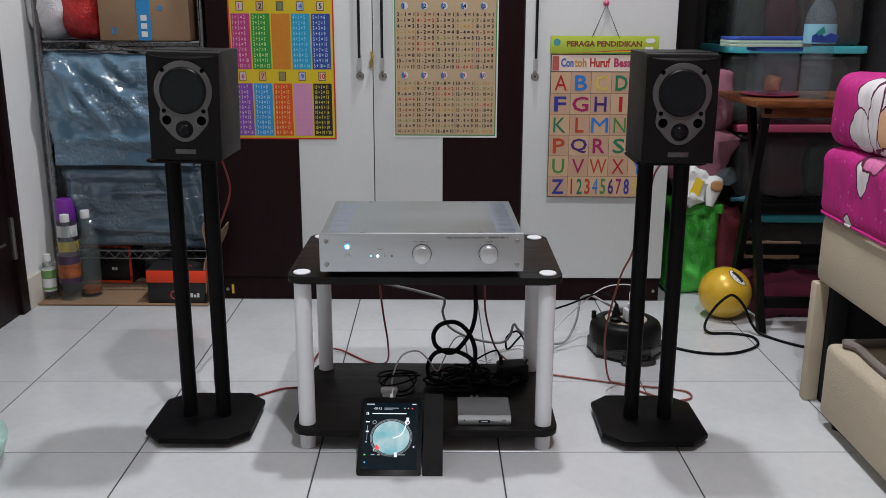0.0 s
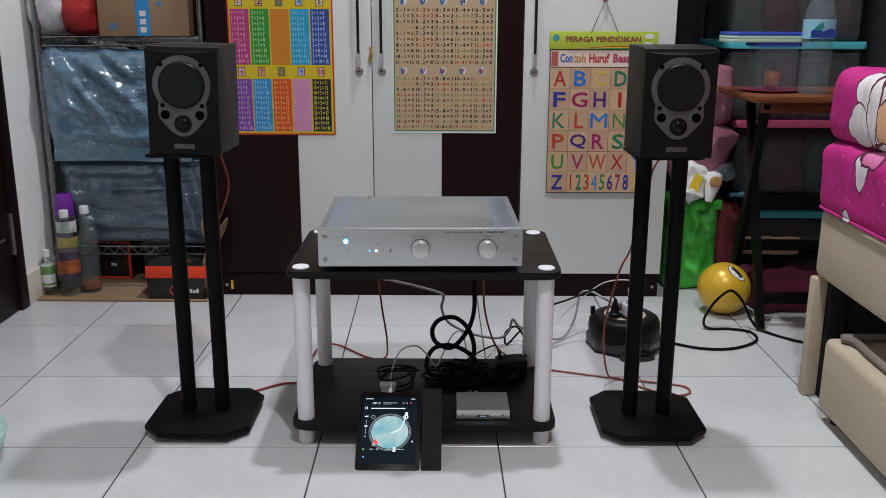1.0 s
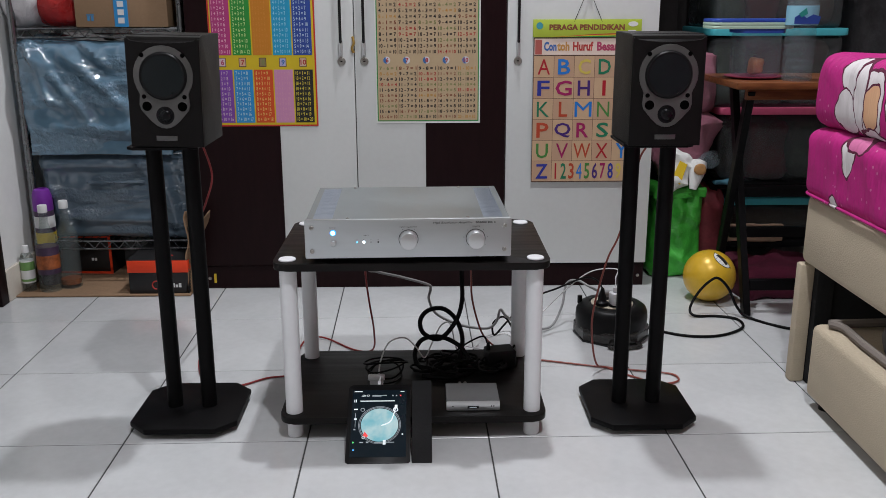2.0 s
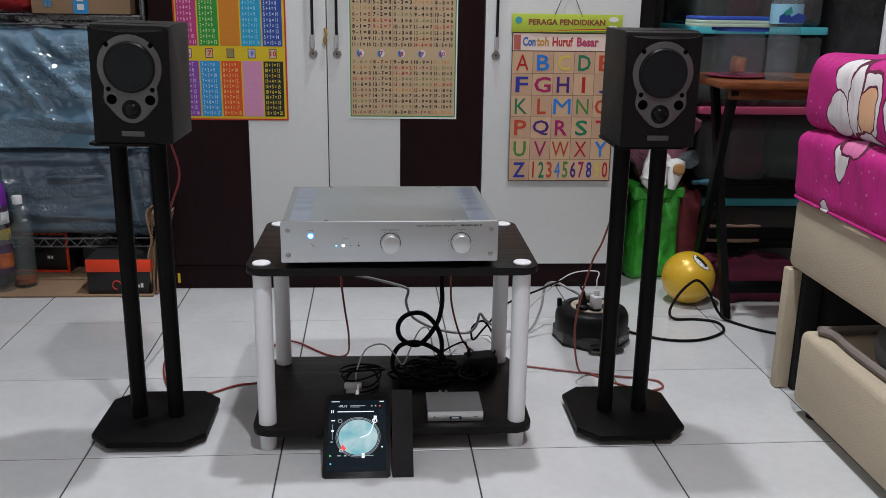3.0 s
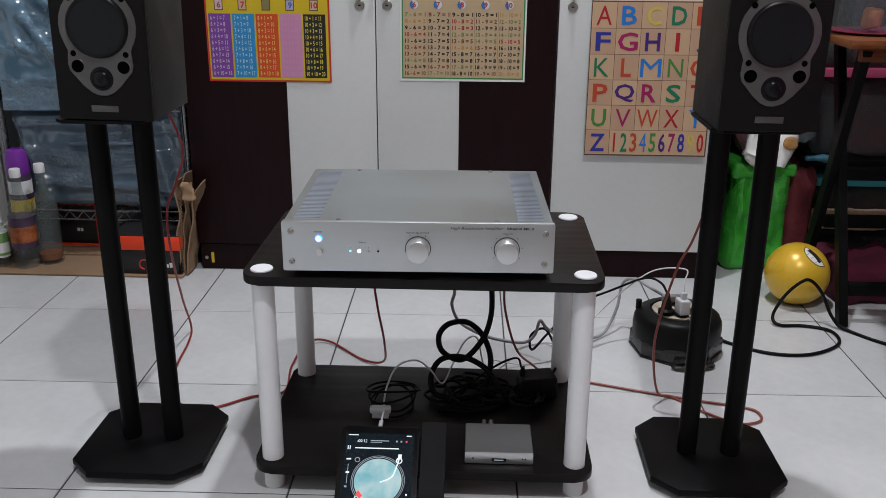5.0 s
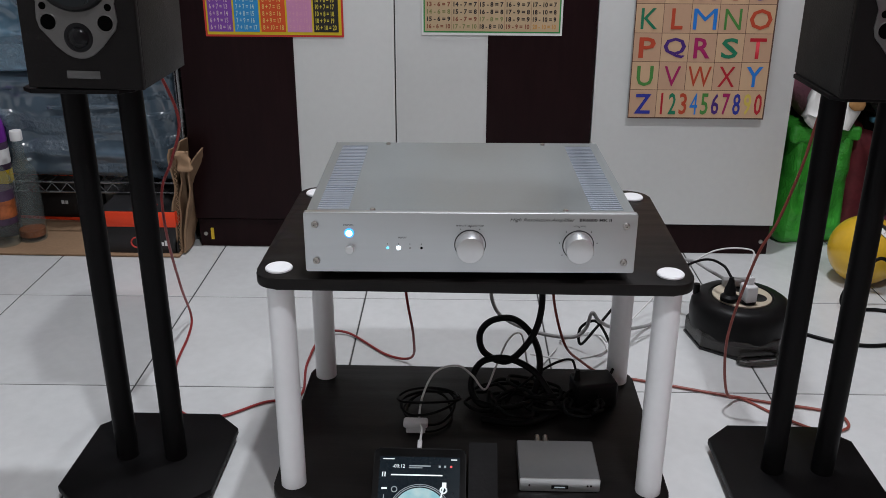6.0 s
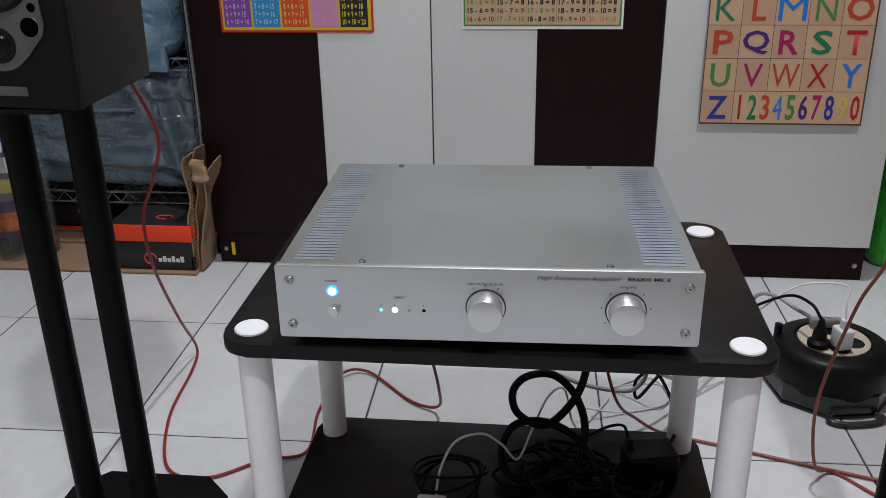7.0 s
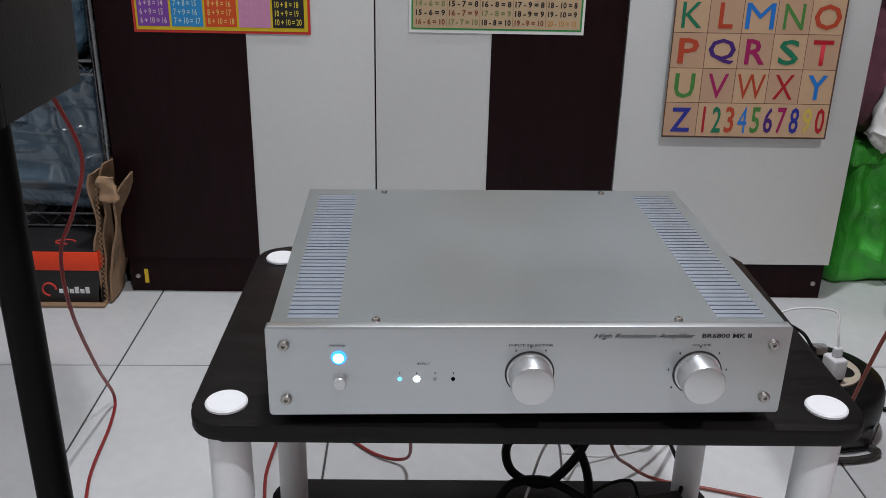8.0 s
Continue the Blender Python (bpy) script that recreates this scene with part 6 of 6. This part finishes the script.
for k, (m, w, z, dx) in enumerate(((M_PALELID, 0.120, 0.1465, 0.0), (M_PALELID, 0.116, 0.1560, -0.004), (M_BLUELID, 0.124, 0.1655, 0.005))):
    single("box_lid", prism(round_rect(0.995 + dx - w, 0.995 + dx + w, 2.60, 2.73, 0.02, 5), 0.692 + z, 0.692 + z + 0.009, "z", 0.003), m, "flat plastic box lid lying in a stack", "box lid", "stacked lids", m=ON_TABLE)

# ---- storage boxes in the dim corner ----
rk = root("storage_rack", BACK @ pose(0, 0, 0), "dark metal storage rack holding plastic boxes", "storage rack")
for x in (1.035, 1.60):
    for y in (2.985, 3.36):
        part("post", B(x - 0.014, x + 0.014, y - 0.014, y + 0.014, 0.0, 0.345, 0.002), M_BLACKMETAL, rk)
for z in (0.12, 0.335):
    part("shelf", B(1.02, 1.615, 2.972, 3.374, z - 0.02, z, 0.003), M_BLACKMETAL, rk)


def storage_box(x0, x1, y0, y1, z0, z1, rim, contents, label):
    b = root("storage_box", BACK @ pose(0, 0, 0), label, "storage box", "storage boxes")
    part("tub", soft_box(x0, x1, y0, y1, z0, z1 - 0.024, 0.02, 0.06), M_BOXPL, b)
    part("lid", prism(round_rect(x0 - 0.012, x1 + 0.012, y0 - 0.012, y1 + 0.012, 0.02, 5), z1 - 0.0238, z1, "z", 0.004), rim, b)
    for (a, c, m) in contents:
        part("contents", soft_box(x0 + (x1 - x0) * a, x0 + (x1 - x0) * c, y0 + 0.02, y1 - 0.05, z0 + 0.008, z1 - 0.05, 0.03, 0.03, 0.02, 8, a * 9), m, b)
    return b


M_GREYSTUFF = mat("grey_contents", (0.10, 0.095, 0.09), 0.8, var=0.5, scale=16)
M_BROWNSTUFF = mat("brown_contents", (0.13, 0.08, 0.055), 0.8, var=0.5, scale=14)
storage_box(1.045, 1.58, 2.985, 3.35, 0.3355, 0.600, M_PINKLID, ((0.03, 0.2, M_GREYSTUFF), (0.22, 0.48, M_DARKRED), (0.5, 0.95, M_DULLGREEN)), "cloudy storage box with a pink rim and dark red contents")
storage_box(1.00, 1.45, 2.985, 3.34, 0.6005, 0.868, M_TURQ, ((0.04, 0.3, M_DULLGREEN), (0.33, 0.6, M_DARKRED), (0.63, 0.95, M_BROWNSTUFF)), "cloudy storage box with a turquoise lid")
storage_box(1.00, 1.44, 2.99, 3.33, 0.8685, 1.16, M_BLUELID, ((0.05, 0.25, M_DULLGREEN), (0.28, 0.5, M_DARKRED), (0.53, 0.95, M_BROWNSTUFF)), "cloudy storage box with green and red contents")
storage_box(1.06, 1.57, 3.0, 3.34, 0.1205, 0.276, M_TURQ, ((0.1, 0.9, M_BROWNSTUFF),), "low storage box with a turquoise lid")
single("maroon_cloth", soft_box(1.065, 1.34, 2.665, 2.90, 0.0, 0.10, 0.03, 0.015, 0.02, 8, 3, 0.02, True), M_MAROON, "crumpled maroon cloth bag on the floor", "cloth bag", m=BACK)
single("red_bag", bulge(0.985, 1.075, 2.955, 3.06, 0.0, 0.325, 3, 30, 30, 0.012, 9, 3.0, False, 0.012), M_DARKRED, "dark red cloth bag squeezed beside a green bag", "bag", m=BACK)
single("blue_packet", soft_box(1.028, 1.115, 2.945, 2.975, 0.3355, 0.350, 0.006, 0.012, 0.005, 20, 4.0, 0.004), mat("pale_blue_packet", (0.05, 0.16, 0.22), 0.5, var=0.3, scale=20), "pale blue packet lying on the rack", "packet", m=BACK)
single("brown_parcel", soft_box(1.075, 1.300, 2.968, 2.983, 0.122, 0.185, 0.006, 0.015, 0.004, 12, 6.0, 0.004), mat("brown_paper_parcel", (0.30, 0.19, 0.13), 0.7, var=0.35, scale=12), "flat brown paper parcel on the lower rack shelf", "parcel", m=BACK)
# made-up dark hanging over the north wall, in place of the corner's shade
cur = bmesh.new()
cols = []
for k in range(121):
    x = 0.782 + 1.80 * k / 120
    y = 3.395 + 0.016 * math.sin(k * 0.9) + 0.006 * math.sin(k * 2.3)
    cols.append((cur.verts.new((x, y, 0.01)), cur.verts.new((x, y - 0.002, 2.2)), cur.verts.new((x, y + 0.003, 2.2)), cur.verts.new((x, y + 0.003, 0.01))))
for a, b in zip(cols, cols[1:]):
    for i in range(4):
        j = (i + 1) % 4
        cur.faces.new((a[i], b[i], b[j], a[j]))
single("curtain", cur, mat("dark_corner_shade", (0.022, 0.018, 0.018), 0.9, var=0.4, scale=6), "dark pleated sheet added to stand for the corner's shade", "curtain", m=BACK)
single("patterned_bag", soft_box(1.50, 1.72, 3.05, 3.30, 0.62, 1.35, 0.05, 0.03, 0.01, 6, 2), mat("black_quilted_fabric", (0.02, 0.02, 0.022), 0.7, var=0.6, scale=30, bump=0.8, bump_scale=34), "black quilted bag standing on a box", "bag", m=BACK)
single("white_pole", lathe([(0.014, 0.0), (0.014, 1.9)], (1.66, 2.98, 0), 18), M_WHITEPL, "slim white upright pole beside the boxes", "pole", m=BACK)


# ---- floor, tile by tile ----
floor = single("floor", B(X0 - 0.05, X1 + 0.05, Y0 - 0.05, Y1 + 0.05, -0.02, -0.0015), M_GROUT, "floor of glossy white ceramic tiles with dark joints", "floor", kind="structure")
PITCH, TURN_GRID = 0.403, 0.8
half = PITCH / 2 - 0.0016
tile_bm = bmesh.new()
low_ring = [tile_bm.verts.new((sx * half, sy * half, -0.006)) for sx, sy in ((-1, -1), (1, -1), (1, 1), (-1, 1))]
mid_ring = [tile_bm.verts.new((sx * half, sy * half, -0.0012)) for sx, sy in ((-1, -1), (1, -1), (1, 1), (-1, 1))]
up_ring = [tile_bm.verts.new((sx * (half - 0.0012), sy * (half - 0.0012), 0.0)) for sx, sy in ((-1, -1), (1, -1), (1, 1), (-1, 1))]
for ra, rb in ((low_ring, mid_ring), (mid_ring, up_ring)):
    for i in range(4):
        j = (i + 1) % 4
        tile_bm.faces.new((ra[i], ra[j], rb[j], rb[i]))
tile_bm.faces.new(up_ring)
tile_mesh = finish(tile_bm)
tile_mesh.name = "tile"
tile_mesh.materials.append(M_TILE)
ca, sa = math.cos(radians(TURN_GRID)), math.sin(radians(TURN_GRID))
for i in range(-5, 9):
    for j in range(-10, 6):
        u, v = (i + 0.5) * PITCH, (j + 0.5) * PITCH
        tx, ty = -0.242 + ca * u - sa * v, 1.733 + sa * u + ca * v
        if X0 - 0.15 < tx < X1 + 0.15 and Y0 - 0.15 < ty < Y1 + 0.15:
            t_ob = new("tile", tile_mesh)
            t_ob.parent = floor
            t_ob.matrix_world = pose(tx, ty, 0.0, 0, 0, TURN_GRID)
